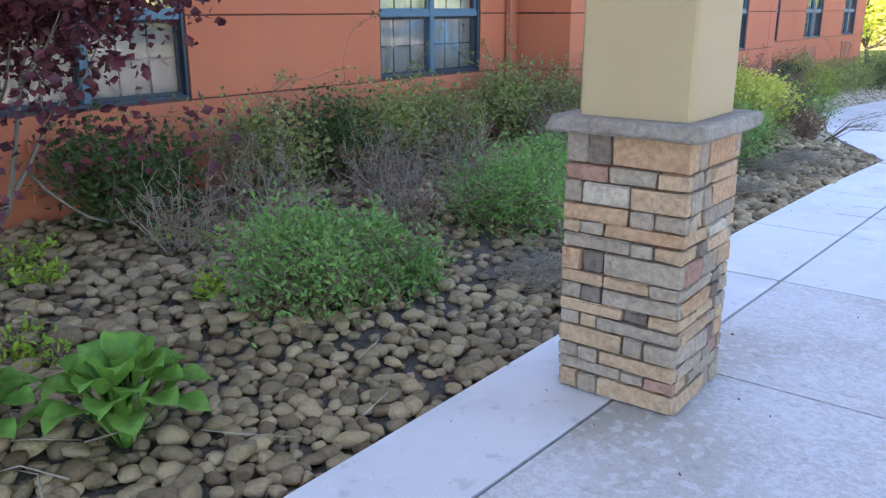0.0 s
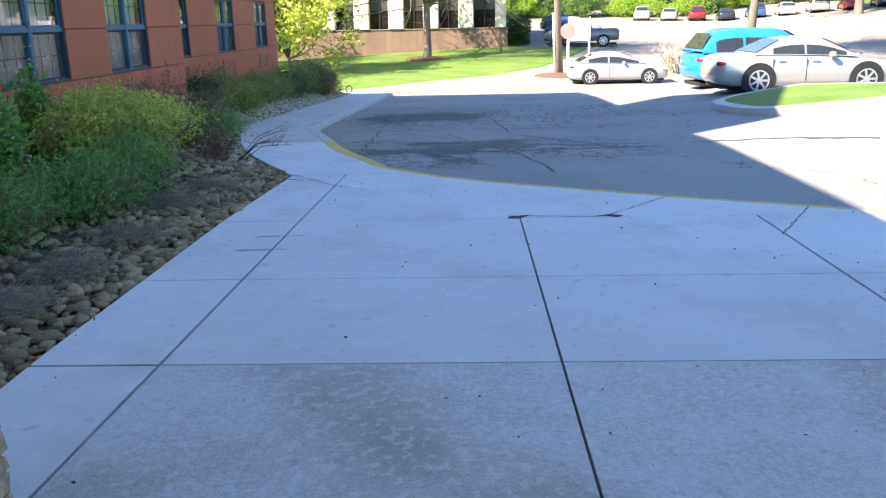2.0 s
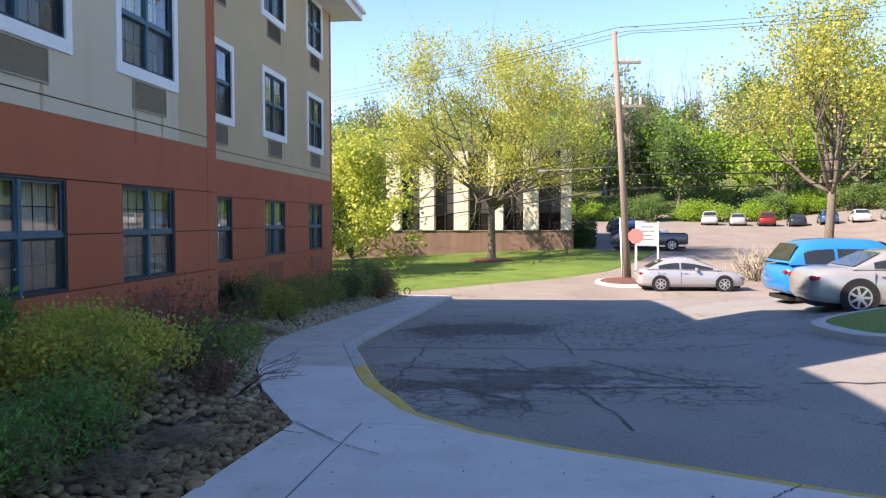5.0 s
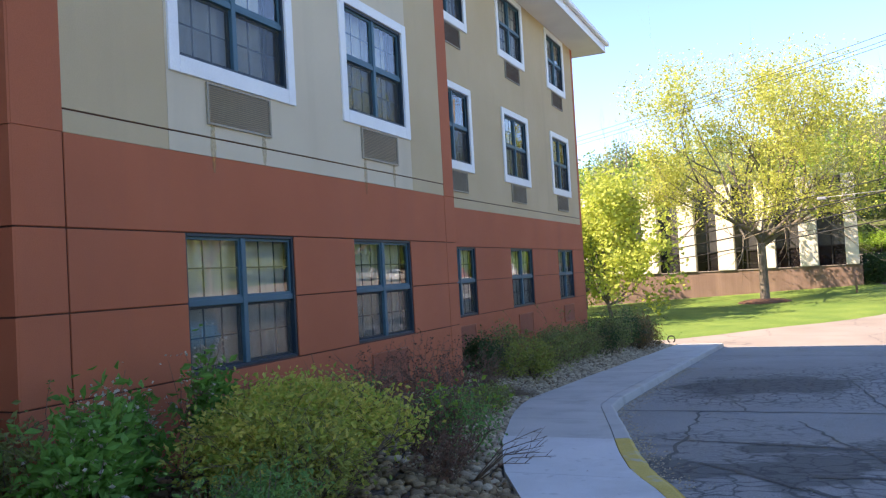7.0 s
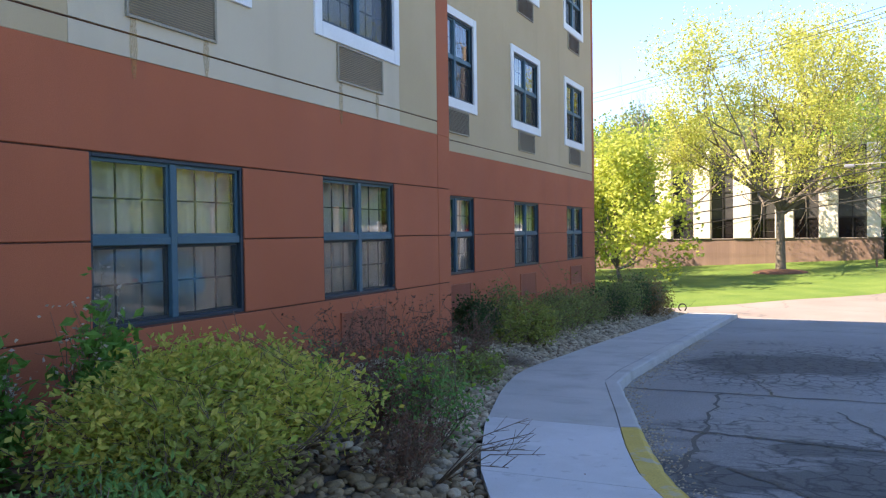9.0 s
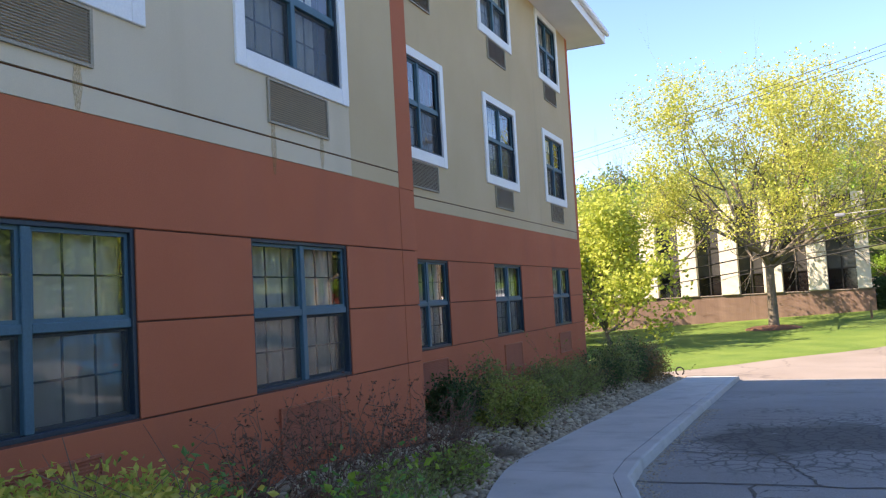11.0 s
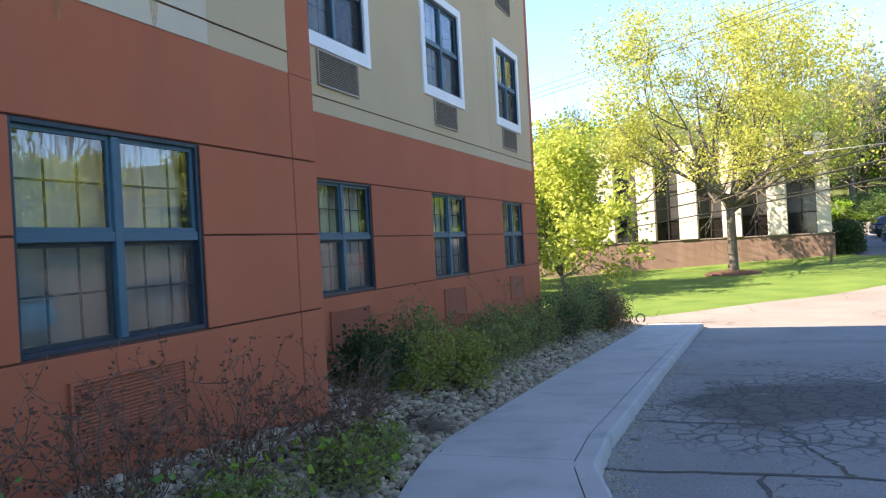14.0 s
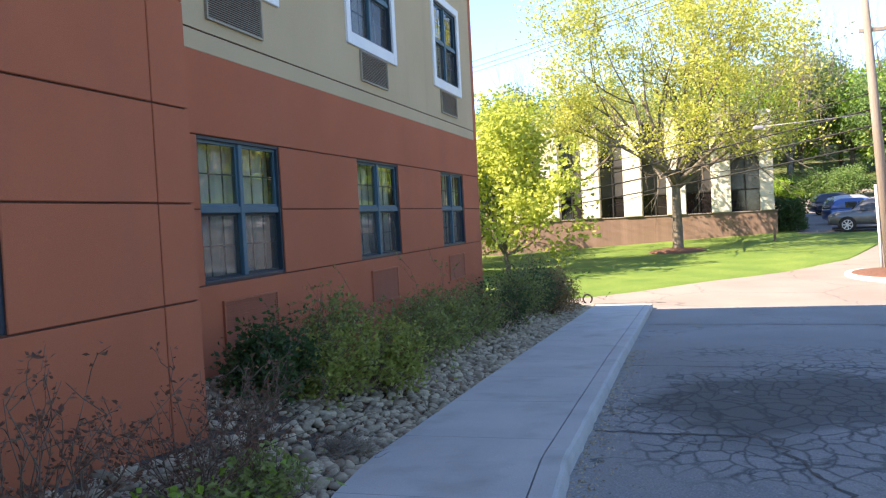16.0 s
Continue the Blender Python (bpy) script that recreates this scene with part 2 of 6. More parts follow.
SOIL = mat("dark_soil_and_litter", (0.05, 0.04, 0.032), (0.11, 0.09, 0.07), 5, 0.95, 0.8, 60, dirt=0.5)
MULCH = mat("brown_mulch", (0.12, 0.06, 0.04), (0.18, 0.09, 0.06), 8, 0.95, 0.8, 50, dirt=0.4)
GRASS = mat("spring_lawn", (0.075, 0.145, 0.022), (0.14, 0.21, 0.038), 0.6, 0.9, 0.9, 25, dirt=0.4)
GROUND = mat("meadow_ground", (0.07, 0.11, 0.03), (0.11, 0.14, 0.05), 0.3, 0.95, 0.6, 9, dirt=0.4)
ROCK = mat("river_rock", (0.15, 0.105, 0.065), (0.54, 0.44, 0.30), 6, 0.75, 0.35, 60, island="island", dirt=0.2)
ROCKP = mat("river_cobble", (0.085, 0.053, 0.026), (0.36, 0.25, 0.135), 6, 0.75, 0.35, 60, island="random", dirt=0.25)
ROCKB = mat("brown_river_rock", (0.085, 0.053, 0.026), (0.36, 0.25, 0.135), 6, 0.75, 0.35, 60, island="island", dirt=0.25)
BARK = mat("grey_bark", (0.12, 0.10, 0.075), (0.19, 0.165, 0.13), 3, 0.95, 0.9, 25, stretch=(1, 1, 0.25), dirt=0.35)
TWIG = mat("brown_twig", (0.13, 0.085, 0.06), (0.22, 0.155, 0.11), 6, 0.9, 0.3, 40)
DEADTWIG = mat("grey_dead_twig", (0.19, 0.145, 0.105), (0.31, 0.25, 0.185), 6, 0.9, 0.3, 40)
WOODPOLE = mat("weathered_pole_wood", (0.21, 0.17, 0.135), (0.29, 0.24, 0.19), 3, 0.9, 0.5, 30, stretch=(3, 3, 0.2), dirt=0.2)
BRICKWALL = mat("brown_brick", (0.19, 0.125, 0.095), (0.26, 0.175, 0.135), 2, 0.9, 0.3, 30, dirt=0.2)
MORTAR = mat("mortar", (0.22, 0.18, 0.15), (0.27, 0.23, 0.2), 4)
PIERWHITE = mat("off_white_pier", (0.62, 0.58, 0.48), (0.68, 0.64, 0.54), 0.6, 0.85, 0.15, 60, dirt=0.06)
DARKGLASS = mat("dark_tinted_glass", (0.012, 0.011, 0.012), (0.02, 0.018, 0.018), 1, 0.06, 0, 20, spec=0.5)
BLACK = mat("black_rubber", (0.015, 0.015, 0.015), (0.025, 0.025, 0.025), 6, 0.8, 0.2, 60)
CHROME = mat("bright_wheel_alloy", (0.5, 0.5, 0.51), (0.6, 0.6, 0.61), 5, 0.3, 0, 40, metal=0.8)
METAL = mat("dull_metal", (0.28, 0.28, 0.28), (0.36, 0.36, 0.36), 4, 0.5, 0.1, 50, metal=0.5)
TAIL = mat("red_lamp_lens", (0.28, 0.012, 0.012), (0.34, 0.02, 0.02), 4, 0.2, 0, 40)
FADEDRED = mat("faded_red_sign", (0.50, 0.20, 0.17), (0.56, 0.25, 0.21), 2, 0.5, 0, 40)
LEAF = {k: leafmat(k + "_leaves", a, b) for k, a, b in (
    ("maple", (0.34, 0.41, 0.07), (0.58, 0.54, 0.13)), ("lime", (0.33, 0.42, 0.06), (0.54, 0.56, 0.12)),
    ("wood", (0.10, 0.20, 0.05), (0.22, 0.33, 0.10)), ("olive", (0.15, 0.20, 0.055), (0.33, 0.36, 0.12)), ("grove", (0.20, 0.25, 0.11), (0.34, 0.38, 0.18)),
    ("herb", (0.085, 0.22, 0.055), (0.19, 0.38, 0.105)), ("spirea", (0.25, 0.40, 0.06), (0.70, 0.56, 0.13)),
    ("yew", (0.03, 0.07, 0.025), (0.085, 0.15, 0.045)), ("gold", (0.19, 0.25, 0.05), (0.42, 0.42, 0.10)),
    ("purple", (0.06, 0.02, 0.028), (0.20, 0.048, 0.06)), ("hosta", (0.09, 0.25, 0.04), (0.16, 0.38, 0.075)),
    ("fresh", (0.18, 0.34, 0.035), (0.32, 0.46, 0.06)), ("dry", (0.13, 0.06, 0.04), (0.27, 0.14, 0.09)),
    ("bud", (0.46, 0.42, 0.34), (0.62, 0.57, 0.47)), ("russet", (0.24, 0.13, 0.05), (0.34, 0.21, 0.08)))}


# ---- building blocks ----
def mesh_of(name, verts, faces, material, smooth=False):
    me = bpy.data.meshes.new(name)
    me.from_pydata([tuple(v) for v in verts], [], [tuple(f) for f in faces])
    if material:
        me.materials.append(material)
    if smooth:
        me.polygons.foreach_set("use_smooth", [True] * len(me.polygons))
    me.update()
    return me


def part(name, bm, material, parent, label="", smooth=False):
    """Links a bmesh (or ready mesh) as one mesh object under a thing."""
    if isinstance(bm, bpy.types.Mesh):
        me = bm
    else:
        me = bpy.data.meshes.new(name)
        bmesh.ops.recalc_face_normals(bm, faces=bm.faces)
        bm.to_mesh(me)
        bm.free()
        me.materials.append(material)
        if smooth:
            me.polygons.foreach_set("use_smooth", [True] * len(me.polygons))
    ob = new(name, me)
    ob.parent = parent
    if label:
        ob["label"] = label
    return ob


def thing(name, label, category, at=(0, 0, 0), rz=0, group="", kind=""):
    ob = new(name)
    ob.empty_display_size = 0.1
    ob.matrix_world = pose(*at, 0, 0, rz)
    return tagged(ob, label, category, group, kind)


def box(bm, x0, x1, y0, y1, z0, z1, bevel=0.0):
    r = bmesh.ops.create_cube(bm, size=1, matrix=Matrix.LocRotScale(((x0 + x1) / 2, (y0 + y1) / 2, (z0 + z1) / 2), None, (x1 - x0, y1 - y0, z1 - z0)))
    if bevel:
        es = {e for v in r["verts"] for e in v.link_edges}
        bmesh.ops.bevel(bm, geom=list(es), offset=bevel, segments=1, affect="EDGES")
    return bm


def boxes(*rows, bevel=0.0):
    bm = bmesh.new()
    for r in rows:
        box(bm, *r, bevel=bevel)
    return bm


def tube_data(chains, sides=5):
    """Tapered tubes along chains of (point, radius)."""
    vs, fs = [], []
    for ch in chains:
        base = len(vs)
        for i, (p, r) in enumerate(ch):
            q = ch[min(i + 1, len(ch) - 1)][0] - ch[max(i - 1, 0)][0]
            q = q.normalized() if q.length > 1e-6 else Vector((0, 0, 1))
            u = q.cross(Vector((0.31, 0.87, 0.12))).normalized()
            w = q.cross(u)
            vs += [p + (u * math.cos(k * math.tau / sides) + w * math.sin(k * math.tau / sides)) * r for k in range(sides)]
        for i in range(len(ch) - 1):
            for k in range(sides):
                a, b = base + i * sides + k, base + i * sides + (k + 1) % sides
                fs.append((a, b, b + sides, a + sides))
        fs.append([base + k for k in range(sides)][::-1])
        fs.append([base + (len(ch) - 1) * sides + k for k in range(sides)])
    return vs, fs


def tubes(name, chains, material, sides=5):
    v, f = tube_data(chains, sides)
    return mesh_of(name, v, f, material, True)


def leaf_mesh(name, pts, size, material, rng, up=0.4, aspect=0.5):
    """Folded four-cornered leaves at the given points."""
    pts = np.asarray(pts, float)
    n = len(pts)
    d = rng.normal(size=(n, 3))
    d[:, 2] = d[:, 2] * 0.6 + up
    d /= np.linalg.norm(d, axis=1)[:, None]
    o = rng.normal(size=(n, 3))
    w = np.cross(d, o)
    w /= np.linalg.norm(w, axis=1)[:, None]
    nn = np.cross(d, w)
    s = (size * rng.uniform(0.6, 1.35, n))[:, None]
    mid = pts + d * s * 0.5
    v = np.stack([pts, mid + w * s * aspect * 0.5 + nn * s * 0.1, pts + d * s, mid - w * s * aspect * 0.5 + nn * s * 0.1], 1).reshape(-1, 3)
    i = np.arange(n) * 4
    f = np.concatenate([np.stack([i, i + 1, i + 2], 1), np.stack([i, i + 2, i + 3], 1)])
    return mesh_of(name, v.tolist(), f.tolist(), material)


def smooth01(a, b, v):
    t = min(max((v - a) / (b - a), 0), 1)
    return t * t * (3 - 2 * t)


def interp(y, rows):
    return float(np.interp(y, [r[0] for r in rows], [r[1] for r in rows]))


# ---- ground heights and edges ----
def walk_z(y):
    if y < 7:
        return 0.0
    if y < 11:
        return -0.0508 * (y - 7) ** 2 / 8
    return -0.0508 * (min(y, 34.6) - 9)


def road_z(x, y):
    z = walk_z(y) - (0.015 + 0.115 * smooth01(9.5, 14.5, y))
    if y > 34.6:
        z += 0.017 * (min(y, 46) - 34.6)
    if y > 46:
        z += 0.045 * (min(y, 112) - 46) * min(max((x + 14) / 18, 0), 1)
    if y > 112:
        z += 0.20 * min(y - 112, 110)
    if 3.5 < x and 8 < y < 36:
        z += 0.12 * (min(x, 8.2) - 3.5) * smooth01(8, 12, y) * (1 - smooth01(24, 36, y))
    if x > 30:
        z += 0.10 * min(x - 30, 90)
    return z


ROAD_EDGE = [(3.6, 16.0), (4.6, 9.0), (5.4, 6.0), (6.2, 3.96), (6.83, 2.5), (7.13, 1.92), (7.66, 0.86), (8.05, 0.28), (8.73, -0.4), (9.5, -0.70), (10.1, -0.98),
             (11.1, -1.30), (12.6, -1.71), (13.85, -2.07), (14.9, -2.37), (16.1, -2.46), (18.2, -2.48), (22, -2.51), (34.4, -2.5)]
WALK_LEFT = [(-30, -1.76), (3, -1.74), (6, -1.62), (8.18, -1.45), (8.9, -1.83), (9.84, -2.31), (11.35, -2.87), (13.2, -3.42), (13.96, -3.62), (14.94, -3.83), (15.9, -3.95), (17.5, -3.97), (19.7, -4.02), (34.6, -4.15)]


def road_edge(y):
    return interp(y, ROAD_EDGE)


def kerb_width(y):
    return 0.11 + 0.09 * smooth01(8, 10.5, y)


def walk_left(y):
    return interp(y, WALK_LEFT)


def bed_z(x, y):
    """The planting bed rises a little towards the wall."""
    k = min(max((walk_left(y) - x) / 1.9, 0), 1)
    low = walk_z(y) - 0.05
    high = 0.14 if y < 16 else 0.14 - 0.055 * (y - 16)
    return low + (high - low) * k * k * (3 - 2 * k)


def sheet(name, xs_of, ys, height, material, label, category, kind="structure"):
    """A ground sheet of rows; xs_of(y) gives each row's points."""
    vs, fs = [], []
    rows = [(y, xs_of(y)) for y in ys]
    n = len(rows[0][1])
    for y, xs in rows:
        vs += [(x, y, height(x, y)) for x in xs]
    for i in range(len(rows) - 1):
        for k in range(n - 1):
            a = i * n + k
            fs.append((a, a + 1, a + n + 1, a + n))
    return tagged(new(name, mesh_of(name, vs, fs, material, True)), label, category, "", kind)


def spread(a, b, n):
    return [a + (b - a) * i / (n - 1) for i in range(n)]


# ---- large structure: ground ----
far_x = [-260, -180, -120, -80, -60, -45] + spread(-38, 38, 39) + [45, 55, 70, 90, 120, 180, 260]
far_y = [-120, -80, -50, -30, -15] + spread(-5, 120, 64) + [125, 130, 140, 155, 175, 200, 222, 260, 320, 420]
sheet("ground", lambda y: far_x, far_y, lambda x, y: road_z(x, y) - (0.25 if y < 36 or x > 6 else 0.1), GROUND, "rough green meadow ground with rising wooded hill", "ground")
road_y = sorted(set([r[0] for r in ROAD_EDGE] + spread(4.0, 34.4, 90)))
sheet("road", lambda y: [road_edge(y) - 0.02 + (46 - road_edge(y)) * (i / 40) ** 1.6 for i in range(41)], road_y, lambda x, y: road_z(x, y),
      ASPHALT, "old cracked dark grey asphalt drive with tar seams and stains", "road")
sheet("road_2", lambda y: spread(-32, 46, 50), [34.4 + 0.9 * i for i in range(92)], lambda x, y: road_z(x, y) - 0.004 * (y < 35), DRIVE,
      "pale worn paving of the cross street and parking lot, sunlit warmth in its colour", "road")
# lawn in front of the office, its edge running up along the street
LAWN_EDGE = [(-34, 36.0), (-5.1, 37.0), (-2.9, 38.8), (-0.5, 41.4), (2.2, 44.3), (5.3, 48.4), (8, 55.5), (9.6, 60.5)]
LAWN_BACK = [(-34, 100.0), (3.5, 100.0), (4.6, 62.5), (9.6, 61.5)]
vs, fs = [], []
cols = spread(-34, 9.6, 60)
for x in cols:
    a, b = interp(x, LAWN_EDGE), interp(x, LAWN_BACK)
    vs += [(x, a + (b - a) * t ** 1.3, road_z(x, a + (b - a) * t ** 1.3) + (0.05 if 0 < t else -0.02) + 0.05 * noise.noise(Vector((x * 0.3, t * 20, 0)))) for t in spread(0, 1, 30)]
for i in range(len(cols) - 1):
    for k in range(29):
        a = i * 30 + k
        fs.append((a, a + 30, a + 31, a + 1))
tagged(new("lawn", mesh_of("lawn", vs, fs, GRASS, True)), "bright green mown spring lawn with dappled shade", "lawn", "", "structure")
sheet("planting_bed", lambda y: [walk_left(y) - 0.004 - t * (walk_left(y) + 6.1) for t in spread(0, 1, 26)], spread(-14, 34.6, 140),
      lambda x, y: bed_z(x, y) + 0.035 * noise.noise(Vector((x * 3, y * 3, 1))) * (x < walk_left(y) - 0.05), SOIL, "dark soil and dry leaf litter of the planting bed", "soil")


# ---- pavement and kerb ----
SLANT = 0.042


def clip(poly, axis, limit, keep_less):
    out = []
    for i, p in enumerate(poly):
        q = poly[(i + 1) % len(poly)]
        u, w = (p[0] - SLANT * (p[1] - 2), q[0] - SLANT * (q[1] - 2)) if axis == 2 else (p[axis], q[axis])
        a, b = (u <= limit) == keep_less, (w <= limit) == keep_less
        if a:
            out.append(p)
        if a != b:
            t = (limit - u) / (w - u)
            out.append((p[0] + (q[0] - p[0]) * t, p[1] + (q[1] - p[1]) * t))
    return out


def slab(poly, material, parent, thick=0.12):
    """One concrete slab with a slightly rounded rim."""
    if len(poly) < 3:
        return
    bm = bmesh.new()
    try:
        f = bm.faces.new([bm.verts.new((x, y, walk_z(y))) for x, y in poly])
    except ValueError:
        return
    if f.calc_area() < 0.02:
        return
    if f.normal.z < 0:
        f.normal_flip()
    r = bmesh.ops.extrude_face_region(bm, geom=[f])
    bmesh.ops.translate(bm, verts=[v for v in r["geom"] if isinstance(v, bmesh.types.BMVert)], vec=(0, 0, -thick))
    part("slab", bm, material, parent)


pavement = thing("pavement", "light concrete entrance pavement in large jointed slabs", "pavement", kind="structure")
part("bedding", mesh_of("bedding", [(-1.74, -14, -0.03), (14, -14, -0.03), (14, 3.4, -0.03), (2.4, 6.6, -0.03), (-0.4, 8.2, -0.04), (-1.45, 8.1, -0.03)], [(0, 1, 2, 3, 4, 5)], SOIL), None, pavement)
front = [(walk_left(y), y) for y in (-14, 3, 6, 8.18)]
front += [(road_edge(y) - kerb_width(y) * (0.42 if y < 8 else 0.6), y - kerb_width(y) * (0.88 if y < 8 else 0.78)) for y in (8.73, 8.05, 7.66, 7.13, 6.83, 6.2, 5.4, 4.6, 3.6)] + [(16, -14)]
xcuts = [-3, -1.1, 1.0, 3.05, 5.1, 8.5, 12, 17]
ycuts = [-15, -11, -7.5, -4.2, -1.4, 1.22, 2.85, 4.27, 5.95, 9.5]
GX, GY = [0.011, 0.010, 0.007, 0.011, 0.009, 0.009, 0.009, 0.009], [0.009, 0.009, 0.009, 0.009, 0.009, 0.008, 0.007, 0.004, 0.003, 0.003]
for i in range(len(xcuts) - 1):
    for j in range(len(ycuts) - 1):
        last = j == len(ycuts) - 2          # the row along the drive has only the strip joint
        if last and i > 1:
            continue
        c = clip(clip(clip(clip(front, 2 if i == 1 else 0, xcuts[i] + GX[i], False), 2 if i == 0 else 0, 17 if last and i == 1 else xcuts[i + 1] - GX[i + 1], True), 1, ycuts[j] + GY[j] * (1 if i else 1.8), False), 1, ycuts[j + 1] - GY[j + 1] * (1 if i else 1.8), True)
        slab(c, OLDCON if ycuts[j + 1] < 3 and xcuts[i] > -2 else CONCRETE, pavement)
sidewalk = thing("sidewalk", "curving concrete sidewalk along the planting bed", "sidewalk", kind="structure")
scuts = [8.22, 9.75, 11.75, 13.3, 15.0, 16.7, 18.4, 20.1, 21.8, 23.5, 25.2, 26.9, 28.6, 30.3, 32.0, 33.2, 34.5]
for a, b in zip(scuts, scuts[1:]):
    ys = spread(a + 0.004, b - 0.004, 6)
    poly = [(walk_left(y), y) for y in ys] + [(max(road_edge(y) - kerb_width(y) * math.hypot(1, (road_edge(y + 0.05) - road_edge(y - 0.05)) / 0.1) - 0.006, walk_left(y) + 0.02), y) for y in reversed(ys)]
    slab(poly, CONCRETE if b < 12 else WALKCON, sidewalk)


def kerb_run(name, ys, material, label):
    """A kerb with a rounded nose, falling to the road."""
    vs, fs = [], []
    for i, y in enumerate(ys):
        x = road_edge(y)
        dx, dy = road_edge(y + 0.05) - road_edge(y - 0.05), 0.1
        l = math.hypot(dx, dy)
        nx, ny = dy / l, -dx / l
        top, low = walk_z(y), road_z(x, y)
        for off, z in ((-kerb_width(y), top - 0.1), (-kerb_width(y) + 0.006, top), (-0.045, top + 0.002), (-0.015, top - 0.012), (0.0, low + (top - low) * 0.5), (0.012, low - 0.05)):
            worn = 0.012 * noise.noise(Vector((y * 5, off * 20, z))) if off > -0.05 else 0.0      # chipped nose
            vs.append((x + nx * (off + worn), y + ny * (off + worn), z + worn * 0.3))
    for i in range(len(ys) - 1):
        for k in range(5):
            a = i * 6 + k
            fs.append((a, a + 1, a + 7, a + 6))
    n = (len(ys) - 1) * 6
    fs += [(0, 1, 2, 3, 4, 5), tuple(n + k for k in range(5, -1, -1))]
    return tagged(new(name, mesh_of(name, vs, fs, material, False)), label, "kerb", "", "structure")


kerb_run("kerb", spread(11.86, 34.4, 320), WALKCON, "worn grey concrete kerb with chipped edge")
kerb_run("kerb_2", spread(3.7, 11.84, 70), YELLOW, "worn yellow-painted kerb edge")

RUST = mat("rust_stain", (0.52, 0.29, 0.08), (0.58, 0.36, 0.13), 6)
rn, rl = RUST.node_tree.nodes, RUST.node_tree.links
rmix, rtr, rno = rn.new("ShaderNodeMixShader"), rn.new("ShaderNodeBsdfTransparent"), rn.new("ShaderNodeTexNoise")
rno.inputs["Scale"].default_value = 14
rmap = rn.new("ShaderNodeMapRange")
rmap.inputs["From Min"].default_value, rmap.inputs["From Max"].default_value, rmap.inputs["To Max"].default_value = 0.3, 0.65, 0.5
rl.new(rno.outputs["Fac"], rmap.inputs["Value"])
rl.new(rmap.outputs[0], rmix.inputs[0])
rl.new(rtr.outputs[0], rmix.inputs[1])
rl.new(rn["Principled BSDF"].outputs[0], rmix.inputs[2])
rl.new(rmix.outputs[0], rn["Material Output"].inputs["Surface"])

# ---- hotel building ----
BX, RX = -4.97, -5.76          # bay and recessed wall planes
BAY0, BAY1, END = 6.9, 15.31, 27.2
Z0, ZB, ZL, ZT = -0.6, 3.10, 3.295, 8.52
LEV = [(0.96, 2.33), (4.03, 5.46), (6.97, 8.34)]
WALLS = [  # name, plane x, y from, y to, windows
    ("wall_south", RX, -22.0, BAY0, [(-4.2, -2.4), (-0.05, 1.8), (4.21, 6.05)]),
    ("wall_bay", BX, BAY0, BAY1, [(8.73, 10.53), (11.9, 13.58)]),
    ("wall_north", RX, BAY1, END, [(16.63, 18.2), (20.40, 22.06), (24.36, 25.92)])]


def holed(x0, x1, y0, y1, z0, z1, holes):
    """A wall slab with rectangular openings through it."""
    ys = sorted({y0, y1, *[h[0] for h in holes], *[h[1] for h in holes]})
    zs = sorted({z0, z1, *[h[2] for h in holes], *[h[3] for h in holes]})
    bm = bmesh.new()
    solid = lambda i, k: 0 <= i < len(ys) - 1 and 0 <= k < len(zs) - 1 and not any(
        h[0] - 1e-6 <= ys[i] and ys[i + 1] <= h[1] + 1e-6 and h[2] - 1e-6 <= zs[k] and zs[k + 1] <= h[3] + 1e-6 for h in holes)
    cache = {}

    def v(x, y, z):
        key = (x, round(y, 4), round(z, 4))
        if key not in cache:
            cache[key] = bm.verts.new(key)
        return cache[key]

    for i in range(len(ys) - 1):
        for k in range(len(zs) - 1):
            if not solid(i, k):
                continue
            a, b, c, d = ys[i], ys[i + 1], zs[k], zs[k + 1]
            for x in (x0, x1):
                bm.faces.new([v(x, a, c), v(x, b, c), v(x, b, d), v(x, a, d)])
            for di, dk, p, q in ((-1, 0, (a, c), (a, d)), (1, 0, (b, c), (b, d)), (0, -1, (a, c), (b, c)), (0, 1, (a, d), (b, d))):
                if not solid(i + di, k + dk):
                    bm.faces.new([v(x0, *p), v(x1, *p), v(x1, *q), v(x0, *q)])
    return bm


def vent(x, y0, y1, z0, z1, material, n, label, name="wall_vent"):
    """A louvred grille with each slat tilted."""
    ob = thing(name, label, "vent", (x, y0, z0), group="wall vents")
    w, h = y1 - y0, z1 - z0
    bm = boxes((-0.01, 0.022, 0, 0.025, 0, h), (-0.01, 0.022, w - 0.025, w, 0, h), (-0.01, 0.022, 0.025, w - 0.025, 0, 0.02), (-0.01, 0.022, 0.025, w - 0.025, h - 0.02, h))
    part("frame", bm, material, ob)
    part("backing", boxes((-0.02, -0.004, 0.02, w - 0.02, 0.01, h - 0.01)), material if material == VENTRED else JOINT, ob)
    step = (h - 0.04) / n
    v = [(-0.003, 0.025, step * 0.95), (-0.003, w - 0.025, step * 0.95), (0.018, w - 0.025, step * 0.2), (0.018, 0.025, step * 0.2),
         (-0.003, 0.025, step * 0.75), (-0.003, w - 0.025, step * 0.75), (0.018, w - 0.025, 0), (0.018, 0.025, 0)]
    me = mesh_of("slat", v, [(0, 1, 2, 3), (7, 6, 5, 4), (3, 2, 6, 7), (0, 4, 5, 1), (0, 3, 7, 4), (1, 5, 6, 2)], material)
    for i in range(n):
        part("slat", me, None, ob).location = (0, 0, 0.02 + i * step)
    return ob


WINDOWS = 0


